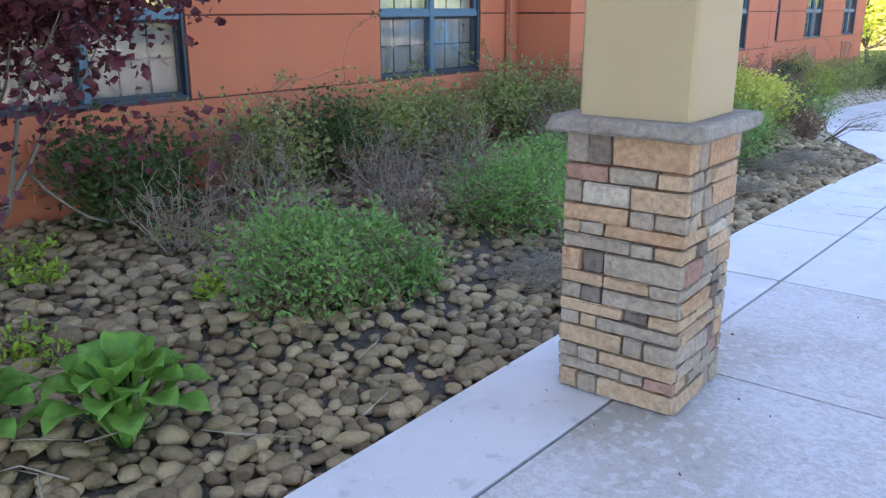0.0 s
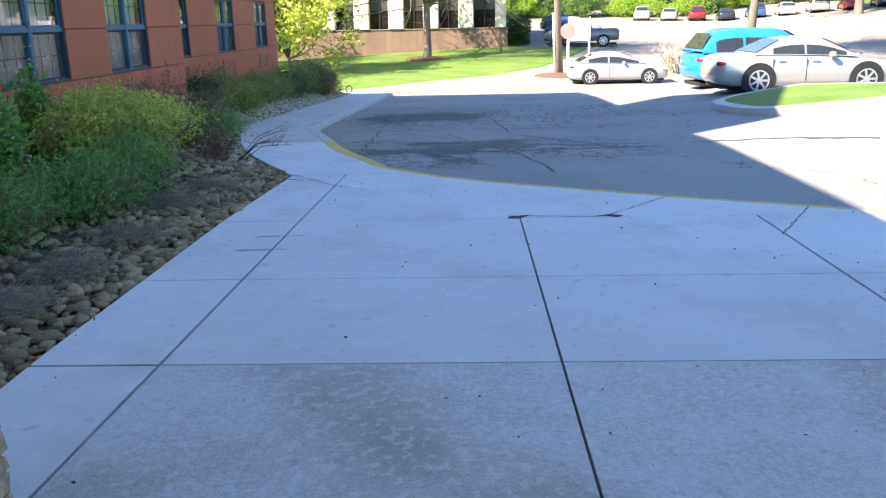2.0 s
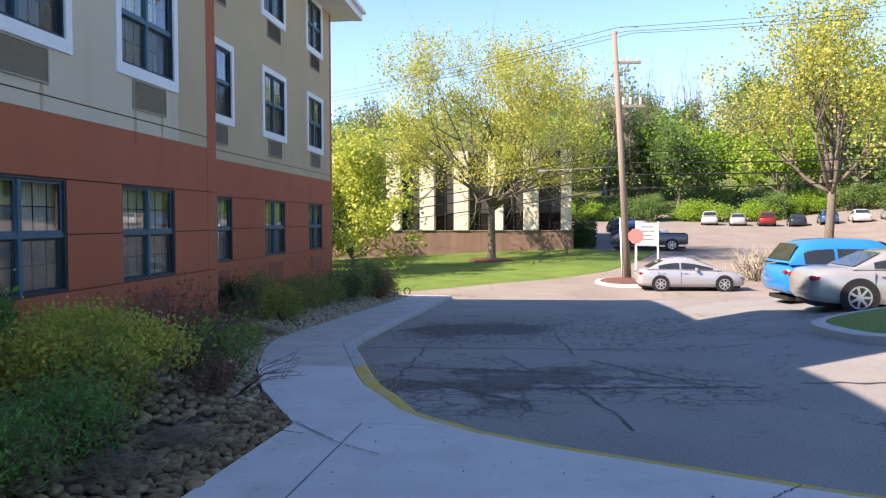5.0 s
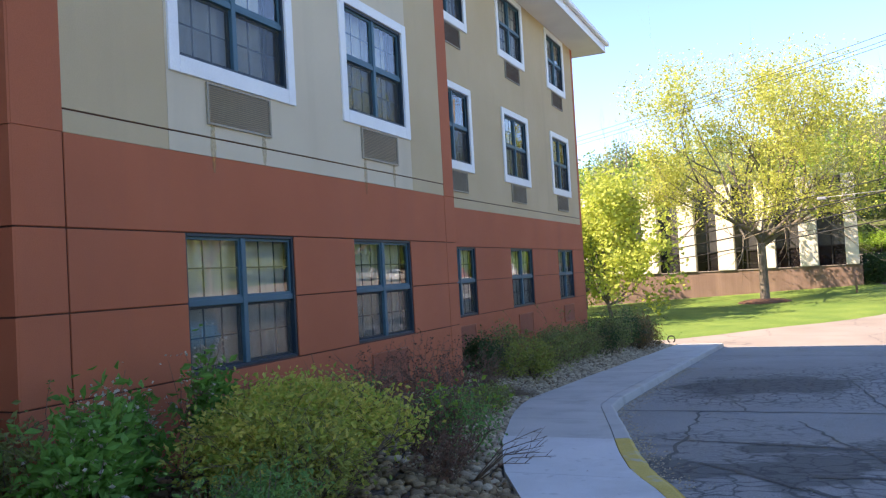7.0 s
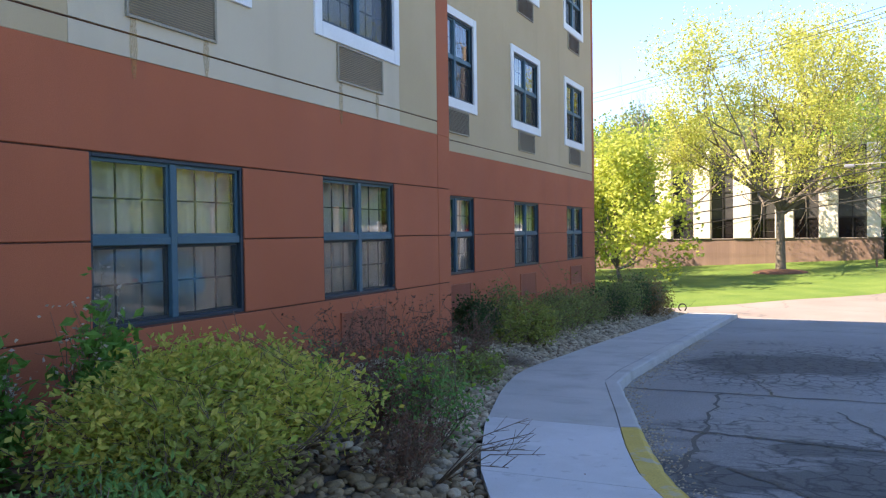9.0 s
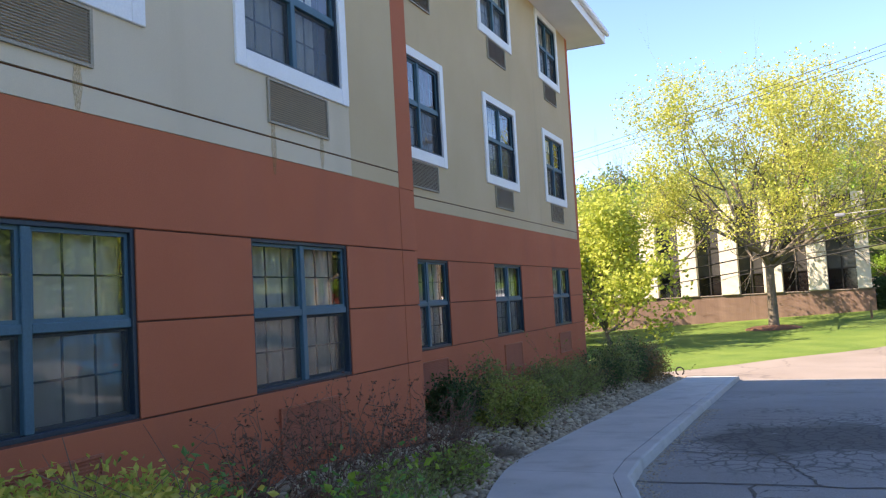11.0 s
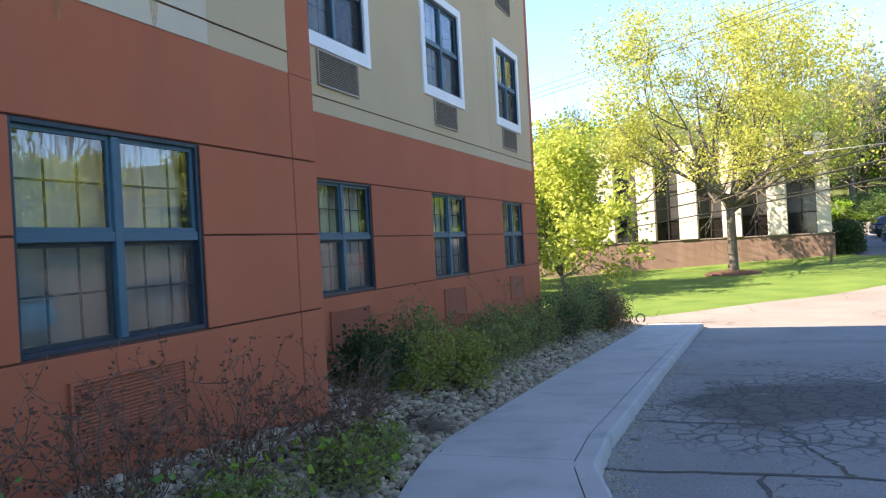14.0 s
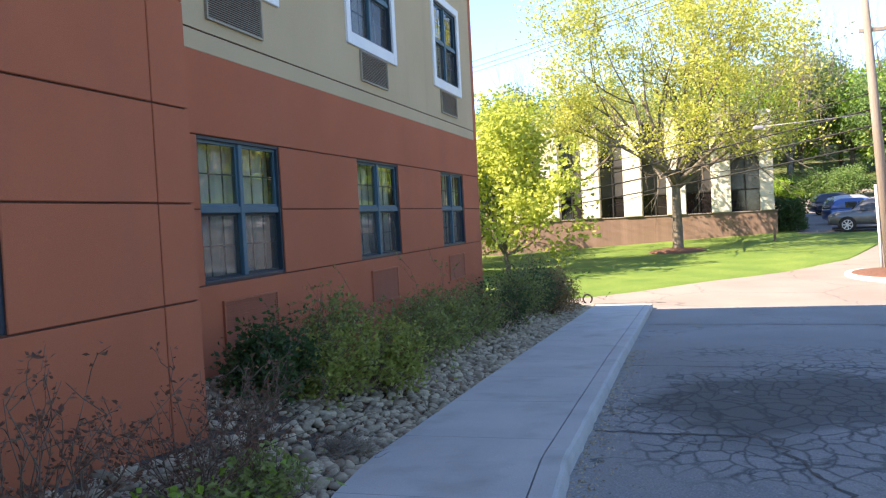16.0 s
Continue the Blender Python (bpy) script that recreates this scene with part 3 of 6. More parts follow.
def window(x, y0, y1, z0, z1, upper, seed):
    """A pair of sash windows with muntins; white surround on the upper floors."""
    global WINDOWS
    WINDOWS += 1
    what = "blue-green framed double sash window" + (" with wide white surround" if upper else " with drawn curtains")
    ob = thing("window_%d" % WINDOWS, what, "window", (x, y0, z0), kind="structure")
    w, h = y1 - y0, z1 - z0
    f = 0.034
    fr = BLUE
    part("window_frame", boxes((-0.10, 0.012, 0, f, 0, h), (-0.10, 0.012, w - f, w, 0, h), (-0.10, 0.012, f, w - f, 0, f), (-0.10, 0.012, f, w - f, h - f, h), bevel=0.004), DARKBLUE, ob)
    mid = w / 2 if w > 1.3 else w * 0.5
    part("mullion", boxes((-0.09, 0.004, mid - 0.036, mid + 0.036, f, h - f), bevel=0.006), fr, ob)
    part("meeting_rail", boxes((-0.08, -0.002, f, mid - 0.036, h * 0.5 - 0.03, h * 0.5 + 0.035), (-0.08, -0.002, mid + 0.036, w - f, h * 0.5 - 0.03, h * 0.5 + 0.035), bevel=0.005), fr, ob)
    for a, b in ((f, mid - 0.036), (mid + 0.036, w - f)):
        for c, d in ((f, h * 0.5 - 0.03), (h * 0.5 + 0.035, h - f)):
            s = 0.028
            low = c == f
            xo = -0.055 if low else -0.035
            part("sash", boxes((xo - 0.02, xo + 0.015, a, a + s, c, d), (xo - 0.02, xo + 0.015, b - s, b, c, d), (xo - 0.02, xo + 0.015, a + s, b - s, c, c + s), (xo - 0.02, xo + 0.015, a + s, b - s, d - s, d)), DARKBLUE if low else fr, ob)
            pane = part("pane", mesh_of("pane", [(xo, a + s * 0.5, c + s * 0.5), (xo, b - s * 0.5, c + s * 0.5), (xo, b - s * 0.5, d - s * 0.5), (xo, a + s * 0.5, d - s * 0.5)], [(0, 1, 2, 3)], GLASS), None, ob)
            pane.visible_shadow = False
            if low:
                scr = part("insect_screen", mesh_of("insect_screen", [(xo + 0.017, a + 0.004, c + 0.004), (xo + 0.017, b - 0.004, c + 0.004), (xo + 0.017, b - 0.004, d - 0.004), (xo + 0.017, a + 0.004, d - 0.004)], [(0, 1, 2, 3)], SCREEN), None, ob, "fine grey insect screen")
                scr.visible_shadow = False
            m = 0.007
            ww, hh = b - a, d - c
            rows = [(xo - 0.016, xo - 0.006, a + ww * k / 3 - m, a + ww * k / 3 + m, c + s, d - s) for k in (1, 2)]
            rows += [(xo - 0.017, xo - 0.007, a + s, b - s, c + hh / 2 - m, c + hh / 2 + m)]
            part("muntin", boxes(*rows), DARKBLUE, ob)
    if upper:
        t = 0.14
        part("surround", boxes((0.0, 0.045, -t, 0, -t - 0.03, h + t), (0.0, 0.045, w, w + t, -t - 0.03, h + t), (0.0, 0.045, 0, w, -t - 0.03, 0), (0.0, 0.045, 0, w, h, h + t), bevel=0.006), WHITE, ob, "white stucco surround")
    # gathered curtain hung inside, with a dark gap
    rng = random.Random(seed)
    cover = w * rng.choice((0.62, 1.0, 0.85)) if upper else w
    vs, fs = [], []
    n = 60
    for i in range(n + 1):
        y = cover * i / n
        dx = 0.022 * math.sin(i * 0.9 + seed) + 0.012 * math.sin(i * 0.37 + 2 * seed)
        vs += [(-0.15 + dx, y, 0.0), (-0.15 + dx * 0.7, y, h)]
    for i in range(n):
        fs.append((2 * i, 2 * i + 2, 2 * i + 3, 2 * i + 1))
    cu = tagged(new("curtain", mesh_of("curtain", vs, fs, CURTAIN, True)), "pale grey gathered curtain behind window glass", "curtain", "curtains")
    cu.location = (x, y0, z0)
    so = cu.modifiers.new("thick", "SOLIDIFY")
    so.thickness = 0.006


for name, x, ya, yb, wins in WALLS:
    holes = [(a, b, lo, hi) for a, b in wins for lo, hi in LEV]
    wall = thing(name, "hotel wall with red-brown stucco base and cream upper floors", "wall", kind="structure")
    part("core", holed(x - 0.25, x - 0.018, ya, yb, Z0, ZT, holes), JOINT, wall)
    strips = [(ya, ya + 0.47), (yb - 0.40, yb)] if name == "wall_bay" else [(yb - 0.22, yb)] if name == "wall_north" else []
    # stucco panels of the base, between recessed joints
    cuts = sorted([ya, yb] + [s[1] if s[0] == ya else s[0] for s in strips]) if name == "wall_bay" else [ya, yb]
    g = 0.0065
    for z0, z1, split in ((Z0, 0.95, False), (0.95, 1.65, True), (1.65, 2.33, True), (2.33, ZB, False)):
        stops = sorted(set(cuts + ([e for w in wins for e in w] if split else [])))
        for a, b in zip(stops, stops[1:]):
            if split and any(w[0] - 1e-6 <= a and b <= w[1] + 1e-6 for w in wins):
                continue
            ga, gb = (0 if a == ya or any(a == w[1] for w in wins) else g), (0 if b == yb or any(b == w[0] for w in wins) else g)
            part("panel", boxes((x - 0.018, x, a + ga, b - gb, z0 + g, z1 - (g if z1 < ZB else 0)), bevel=0.005), RED, wall)
    # cream floors above
    a0, b0 = ya + (0.47 if name == "wall_bay" else 0), yb - (0.40 if name == "wall_bay" else 0.22 if name == "wall_north" else 0)
    part("band", boxes((x - 0.018, x, a0, b0, ZB, ZL - 0.012), bevel=0.004), CREAM, wall)
    up = [h for h in holes if h[2] > 3]
    part("upper_stucco", holed(x - 0.018, x, a0, b0, ZL + 0.004, ZT, up), CREAM, wall)
    if name == "wall_bay":
        part("pale_stucco", holed(x, x + 0.006, 8.56, 13.74, ZL + 0.004, ZT, [(a - 0.001, b + 0.001, lo - 0.001, hi + 0.001) for a, b, lo, hi in up]), PALE, wall, "paler cream stucco field")
        part("pale_band", boxes((x, x + 0.006, 8.56, 13.74, ZB + 0.002, ZL - 0.014)), PALE, wall)
        for a, b in wins:
            for yy, l in (((a + b) / 2 - 0.45, 0.5), ((a + b) / 2 + 0.4, 0.34)):
                part("rust_streak", mesh_of("rust_streak", [(x + 0.010, yy - 0.03, 3.44), (x + 0.010, yy + 0.03, 3.44), (x + 0.010, yy + 0.045, 3.44 - l * 0.5), (x + 0.010, yy + 0.015, 3.44 - l), (x + 0.010, yy - 0.02, 3.44 - l), (x + 0.010, yy - 0.045, 3.44 - l * 0.5)], [(0, 5, 4, 3, 2, 1)], RUST), None, wall)
    for a, b in strips:
        part("corner_strip", boxes((x - 0.018, x + 0.004, a, b, ZB + (0.0 if name == "wall_bay" else 0.002), ZT), bevel=0.004), RED, wall, "red-brown corner strip")
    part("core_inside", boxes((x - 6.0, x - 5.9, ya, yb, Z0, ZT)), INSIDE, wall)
    for w in wins:
        for k, (lo, hi) in enumerate(LEV):
            window(x - 0.03 if k == 0 else x - 0.012, w[0], w[1], lo, hi, k > 0, int(w[0] * 7 + k))
            c = (w[0] + w[1]) / 2
            if k == 0:
                vent(x + 0.002, c - 0.53, c + 0.53, 0.31, 0.785, VENTRED, 18, "red-brown painted louvred wall vent under window")
            else:
                vent(x + 0.008, c - 0.53, c + 0.53, lo - 0.61, lo - 0.185, VENT, 18, "beige louvred wall vent under window")

# short side walls of the bay
for name, y, sgn in (("wall_bay_south", BAY0, -1), ("wall_bay_north", BAY1, 1)):
    wall = thing(name, "side of the projecting bay in red-brown and cream stucco", "wall", kind="structure")
    y0, y1 = (y, y + 0.2) if sgn < 0 else (y - 0.2, y)
    for z0, z1 in ((Z0, 0.95), (0.95, 1.65), (1.65, 2.33), (2.33, ZB)):
        part("panel", boxes((RX, BX - 0.001, y0 - 0.018 * (sgn < 0), y1 + 0.018 * (sgn > 0), z0 + 0.009, z1 - 0.009)), RED, wall)
    part("corner_strip", boxes((BX - 0.45, BX - 0.001, y0 - 0.02 * (sgn < 0), y1 + 0.02 * (sgn > 0), ZB, ZT)), RED, wall)
    part("upper_stucco", boxes((RX, BX - 0.45, y0 - 0.018 * (sgn < 0), y1 + 0.018 * (sgn > 0), ZL, ZT)), CREAM, wall)
    part("band", boxes((RX, BX - 0.45, y0 - 0.018 * (sgn < 0), y1 + 0.018 * (sgn > 0), ZB, ZL - 0.012)), CREAM, wall)
# the far end, the back, and the floors inside
endwall = thing("wall_end", "hotel end wall in red-brown and cream stucco", "wall", kind="structure")
part("base", boxes((-19, RX - 0.26, END - 0.25, END, Z0 - 1.5, ZB)), RED, endwall)
part("upper_stucco", boxes((-19, RX - 0.26, END - 0.25, END, ZB, ZT)), CREAM, endwall)
back = thing("wall_back", "hotel back wall in cream stucco", "wall", kind="structure")
part("upper_stucco", boxes((-19.2, -19, -22, END, Z0 - 1.5, ZT), (-19, RX - 0.26, -22.2, -22, Z0 - 1.5, ZT)), CREAM, back)
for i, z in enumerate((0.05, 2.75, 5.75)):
    tagged(new("floor_%d" % (i + 1), mesh_of("floor", [(-19, -22, z), (RX - 0.26, -22, z), (RX - 0.26, END - 0.26, z), (-19, END - 0.26, z)], [(0, 1, 2, 3)], INSIDE)), "unseen interior floor with the room's dimness in its dark colour", "floor", "", "structure")

roof = thing("roof", "shingled hotel roof with white soffit, fascia and gutter", "roof", kind="structure")
OV = 0.85
part("soffit", boxes((-20, RX + OV, -22.8, END + OV, ZT, ZT + 0.05)), WHITE, roof, "white soffit")
part("fascia", boxes((RX + OV, RX + OV + 0.03, -22.8, END + OV + 0.03, ZT - 0.02, ZT + 0.34), (-20, RX + OV, END + OV, END + OV + 0.03, ZT - 0.02, ZT + 0.34), bevel=0.005), WHITE, roof)
part("gutter", boxes((RX + OV + 0.032, RX + OV + 0.14, -22.8, END + OV + 0.14, ZT + 0.2, ZT + 0.33), bevel=0.02), WHITE, roof, "white metal gutter")
rx0, rx1, ry0, ry1, rz = -20, RX + OV, -22.8, END + OV, ZT + 0.33
rm = (rx0 + rx1) / 2
part("slopes", mesh_of("slopes", [(rx0, ry0, rz), (rx1, ry0, rz), (rx1, ry1, rz), (rx0, ry1, rz), (rm, ry0 + 7, rz + 2.6), (rm, ry1 - 7, rz + 2.6)], [(0, 1, 4), (1, 2, 5, 4), (2, 3, 5), (3, 0, 4, 5)], SHINGLE), None, roof)
# gable out of view, its outline set by the shadow it throws
gable = thing("bay_gable", "unseen cream gable wall above the projecting bay, shaped for its shadow", "gable", kind="structure")
part("gable_wall", mesh_of("gable_wall", [(BX, BAY0, ZT), (BX, BAY1, ZT), (BX, BAY1, 10.9), (BX, 11.1, 13.2), (BX, BAY0, 10.9), (BX - 0.3, BAY0, ZT), (BX - 0.3, BAY1, ZT), (BX - 0.3, BAY1, 10.9), (BX - 0.3, 11.1, 13.2), (BX - 0.3, BAY0, 10.9)],
     [(0, 1, 2, 3, 4), (9, 8, 7, 6, 5), (0, 5, 6, 1), (1, 6, 7, 2), (2, 7, 8, 3), (3, 8, 9, 4), (4, 9, 5, 0)], CREAM), None, gable)

pipe = thing("downspout", "red-brown painted metal downspout on the wall", "downspout", (RX + 0.06, 6.62, 0))
part("pipe", boxes((-0.045, 0.045, -0.045, 0.045, 0.05, ZT - 0.02), bevel=0.012), VENTRED, pipe)
for z in (0.8, 3.0, 5.6):
    part("strap", boxes((-0.06, 0.05, -0.06, 0.06, z, z + 0.03)), VENTRED, pipe)

# ---- entrance canopy and its stone pillar ----
canopy = thing("entrance_canopy", "tan stucco entrance canopy over the pavement", "canopy", (0, 0, 0), kind="structure")
part("canopy_deck", boxes((-1.5, 6.5, -8, 1.3, 4.6, 5.2), bevel=0.01), TAN, canopy)

PX, PY, PW = -1.155, 0.92, 0.56
pillar = thing("stone_pillar", "canopy pillar with stacked ledge stone base and tan stucco shaft", "pillar", (PX, PY, 0))
part("shaft", boxes((-0.245, 0.245, -0.245, 0.245, 1.24, 4.6), bevel=0.012), TAN, pillar, "smooth tan stucco shaft")
part("core", boxes((-0.245, 0.245, -0.245, 0.245, 0, 1.2)), JOINT, pillar, "dark mortar core")
bm = bmesh.new()
box(bm, -0.345, 0.345, -0.345, 0.345, 1.195, 1.262, bevel=0.012)
bmesh.ops.subdivide_edges(bm, edges=bm.edges[:], cuts=7, use_grid_fill=True)
for v in bm.verts:
    if abs(v.co.x) > 0.33 or abs(v.co.y) > 0.33:
        k = noise.noise(v.co * 18) * 0.014
        v.co.x += k * (1 if v.co.x > 0 else -1) * (abs(v.co.x) > 0.33)
        v.co.y += k * (1 if v.co.y > 0 else -1) * (abs(v.co.y) > 0.33)
part("cap", bm, CAPSTONE, pillar, "rough grey stone cap slab", smooth=True)
ROWS = [  # height, then share of the width and stone of each piece
    (92, "19g 19d 62o"), (50, "37r 38g 25t"), (68, "16g 39p 45t"), (50, "55o 20g 25g"), (43, "15t 20g 65o"), (45, "58g 18g 24t"), (70, "18o 18d 64g"), (40, "37t 38t 25g"),
    (52, "18g 18d 64g"), (40, "55t 20d 25t"), (45, "18g 15t 67g"), (62, "55t 18g 27g"), (48, "18g 18g 64t"), (40, "55g 20g 25r"), (65, "18t 18g 64t")]
KEY = {"g": "grey", "d": "dark", "o": "orange", "r": "red", "t": "tan", "p": "pale"}
rng = random.Random(4)
unit = 1.19 / sum(r[0] for r in ROWS)
for face in range(4):
    z = 1.195
    turn = pose(0, 0, 0, 0, 0, 90 * face)
    for i, (hh, text) in enumerate(ROWS):
        h = hh * unit
        pieces = text.split()
        if face % 2:
            pieces = ROWS[(i * 7 + face * 4) % 15][1].split()[::(-1 if i % 3 else 1)]
        # the front and back courses run to the corners
        lap = lap2 = 0.283 if face % 2 == 0 else 0.252
        x = -lap
        for pc in pieces:
            w = (lap + lap2) * int(pc[:-1]) / 100
            dpt = rng.uniform(0.272, 0.286)
            bm = bmesh.new()
            j = 0.0045
            box(bm, x + j, x + w - j, -dpt, -0.236, z - h + j, z - j, bevel=0.006)
            for v in bm.verts:
                if v.co.y < -0.25:
                    v.co += Vector((rng.uniform(-1, 1) * 0.003, rng.uniform(-1, 1) * 0.007, rng.uniform(-1, 1) * 0.003))
            bm.transform(turn)
            part("stone", bm, STONE[KEY[pc[-1]]], pillar)
            x += w
        z -= h

# broken slab corners, filled with dark grit
for x, y, a in ((0.98, 5.98, 10), (1.8, 5.98, 160)):
    chip = tagged(new("broken_joint", mesh_of("broken_joint", [(-0.10, -0.04, 0), (0.02, -0.06, 0), (0.13, 0.05, 0), (0.04, 0.02, 0), (-0.06, 0.05, 0.0), (0, 0, 0.006)], [(0, 1, 5), (1, 2, 5), (2, 3, 5), (3, 4, 5), (4, 0, 5)], SOIL)), "broken slab corner filled with dark grit", "crack", "", "structure")
    chip.matrix_world = pose(x, y, 0.004, 0, 0, a)


# tar-filled seams across the drive, and one shadow strip drawn the same way
def seam(a, b, width, seed, high=None, what="dark ragged seam in the asphalt, tar-filled except one painted kerb shadow"):
    rs = random.Random(seed)
    n = 26
    jit = 0.045 if high is None else 0.01
    vs, fs = [], []
    for i in range(n):
        t = i / (n - 1)
        x, y = a[0] + (b[0] - a[0]) * t + rs.uniform(-jit, jit), a[1] + (b[1] - a[1]) * t + rs.uniform(-jit, jit)
        dx, dy = b[0] - a[0], b[1] - a[1]
        l = math.hypot(dx, dy)
        w = width * rs.uniform(0.4, 1.2)
        for sgn in (-1, 1):
            px, py = x - dy / l * w * sgn, y + dx / l * w * sgn
            vs.append((px, py, road_z(px, py) + 0.005 if high is None else high))
    for i in range(n - 1):
        fs.append((2 * i, 2 * i + 1, 2 * i + 3, 2 * i + 2))
    tagged(new("dark_seam", mesh_of("dark_seam", vs, fs, TAR)), what, "crack", "tar seams" if high is None else "slab cracks", "structure")


TAR = mat("black_tar_and_shadow", (0.025, 0.025, 0.025), (0.045, 0.045, 0.045), 6, 0.6, 0.4, 50)
# last row: a kerb's shadow strip beyond the sidewalk, painted as a dark seam
SEAMS = [((-2.5, 15.25), (4.5, 15.5), 0.035), ((-2.35, 22.05), (3.5, 21.6), 0.022), ((-1.17, 15.3), (-0.9, 9.4), 0.024), ((0.2, 14.4), (1.6, 8.2), 0.02), ((-2.4, 28.9), (7, 27.4), 0.03),
         ((0.3, 10.2), (3.6, 10.7), 0.06), ((1.4, 14.3), (1.0, 22.0), 0.02), ((-2.42, 17.66), (-1.0, 17.55), 0.03), ((-1.25, 12.35), (1.3, 11.9), 0.05), ((-0.65, 10.7), (0.65, 9.3), 0.035),
         ((1.62, 13.7), (2.76, 10.5), 0.04), ((2.4, 11.4), (6.0, 9.9), 0.045), ((-0.5, 15.4), (-1.1, 18.0), 0.02), ((-4.3, 35.7), (-2.2, 35.7), 0.05)]
for k, (a, b, w) in enumerate(SEAMS):
    seam(a, b, w, k)
# thin cracks where the slabs have broken towards the drive
for k, (a, b) in enumerate((((1.0, 6.02), (1.69, 5.96)), ((1.8, 6.04), (2.5, 6.78)), ((3.02, 5.29), (3.6, 6.22)), ((-1.42, 8.15), (-0.86, 7.51)), ((-0.86, 7.51), (-0.5, 7.24)), ((-1.2, 5.4), (-0.8, 5.42)), ((-1.25, 5.0), (-0.85, 5.02)))):
    seam(a, b, 0.007, 40 + k, 0.0035, "thin dark crack across a concrete slab")


# ---- planting ----
def blob(rng, n, rx, ry, h, clumps=14, tight=0.3):
    """Points in an uneven mound built of clumps."""
    cs = []
    for _ in range(clumps):
        a, r = rng.uniform(0, math.tau), math.sqrt(rng.uniform(0, 1)) * 0.78
        cs.append((math.cos(a) * r * rx, math.sin(a) * r * ry, h * (0.18 + 0.62 * rng.uniform(0.2, 1) * math.sqrt(max(1 - r * r, 0.05)))))
    cs = np.array(cs)
    p = cs[rng.integers(0, clumps, n)] + rng.normal(size=(n, 3)) * np.array([rx, ry, h * 0.8]) * tight
    p[:, 2] = np.clip(p[:, 2], 0.02, h * 1.15)
    return p


def stems_for(rng, n, rx, ry, h, r0=0.006, droop=0.2):
    chains = []
    for _ in range(n):
        a, r = rng.uniform(0, math.tau), rng.uniform(0.15, 1)
        end = Vector((math.cos(a) * r * rx, math.sin(a) * r * ry, h * rng.uniform(0.55, 1.1) * (1.1 - 0.4 * r)))
        st = Vector((end.x * 0.15, end.y * 0.15, -0.05))
        mid = st.lerp(end, 0.5) + Vector((rng.normal() * 0.13 * rx / 0.5, rng.normal() * 0.13 * ry / 0.5, h * 0.08 + rng.normal() * 0.04))
        chains.append([(st, r0), (mid, r0 * 0.7), (end, r0 * 0.35)])
        for _ in range(4):
            e2 = mid.lerp(end, rng.uniform(0, 0.8)) + Vector((rng.normal() * rx * 0.33, rng.normal() * ry * 0.33, h * rng.uniform(-0.08, 0.25)))
            chains.append([(mid, r0 * 0.5), (mid.lerp(e2, 0.5) + Vector((rng.normal() * 0.02, rng.normal() * 0.02, 0)), r0 * 0.4), (e2, r0 * 0.2)])
    return chains


def twigs(rng, n, r, h, r0, arch=0.0):
    """Crooked forking twigs; arch bends the shoots over."""
    chains = []
    for _ in range(n):
        a, lean = rng.uniform(0, math.tau), rng.uniform(0.1, 1.0)
        p = Vector((rng.normal() * r * 0.12, rng.normal() * r * 0.12, -0.04))
        d = Vector((math.cos(a) * lean * r, math.sin(a) * lean * r, h)).normalized()
        step = h * rng.uniform(0.7, 1.15) / 6
        ch = [(p.copy(), r0)]
        for i in range(6):
            d = (d + Vector(rng.normal(size=3) * 0.2) + Vector((math.cos(a) * arch, math.sin(a) * arch, -arch)) * (i / 5)).normalized()
            p = p + d * step
            ch.append((p.copy(), r0 * (1 - 0.12 * i)))
            if i > 0 and rng.uniform() < 0.8:
                q, e = p.copy(), (d + Vector(rng.normal(size=3) * 0.75)).normalized()
                side = [(q.copy(), r0 * 0.55)]
                for k in range(3):
                    e = (e + Vector(rng.normal(size=3) * 0.3) + Vector((0, 0, 0.1))).normalized()
                    q = q + e * step * rng.uniform(0.35, 0.7)
                    side.append((q.copy(), r0 * (0.5 - 0.1 * k)))
                chains.append(side)
        chains.append(ch)
    return chains


def along(rng, chains, n, spread_by, first=1):
    """Points scattered along chains, past their first joint."""
    pts = []
    for k in rng.integers(0, len(chains), n):
        ch = chains[k]
        i = int(rng.integers(min(first, len(ch) - 2), len(ch) - 1))
        pts.append(tuple(ch[i][0].lerp(ch[i + 1][0], rng.uniform()) + Vector(rng.normal(size=3) * spread_by)))
    return pts


SHRUB = 0


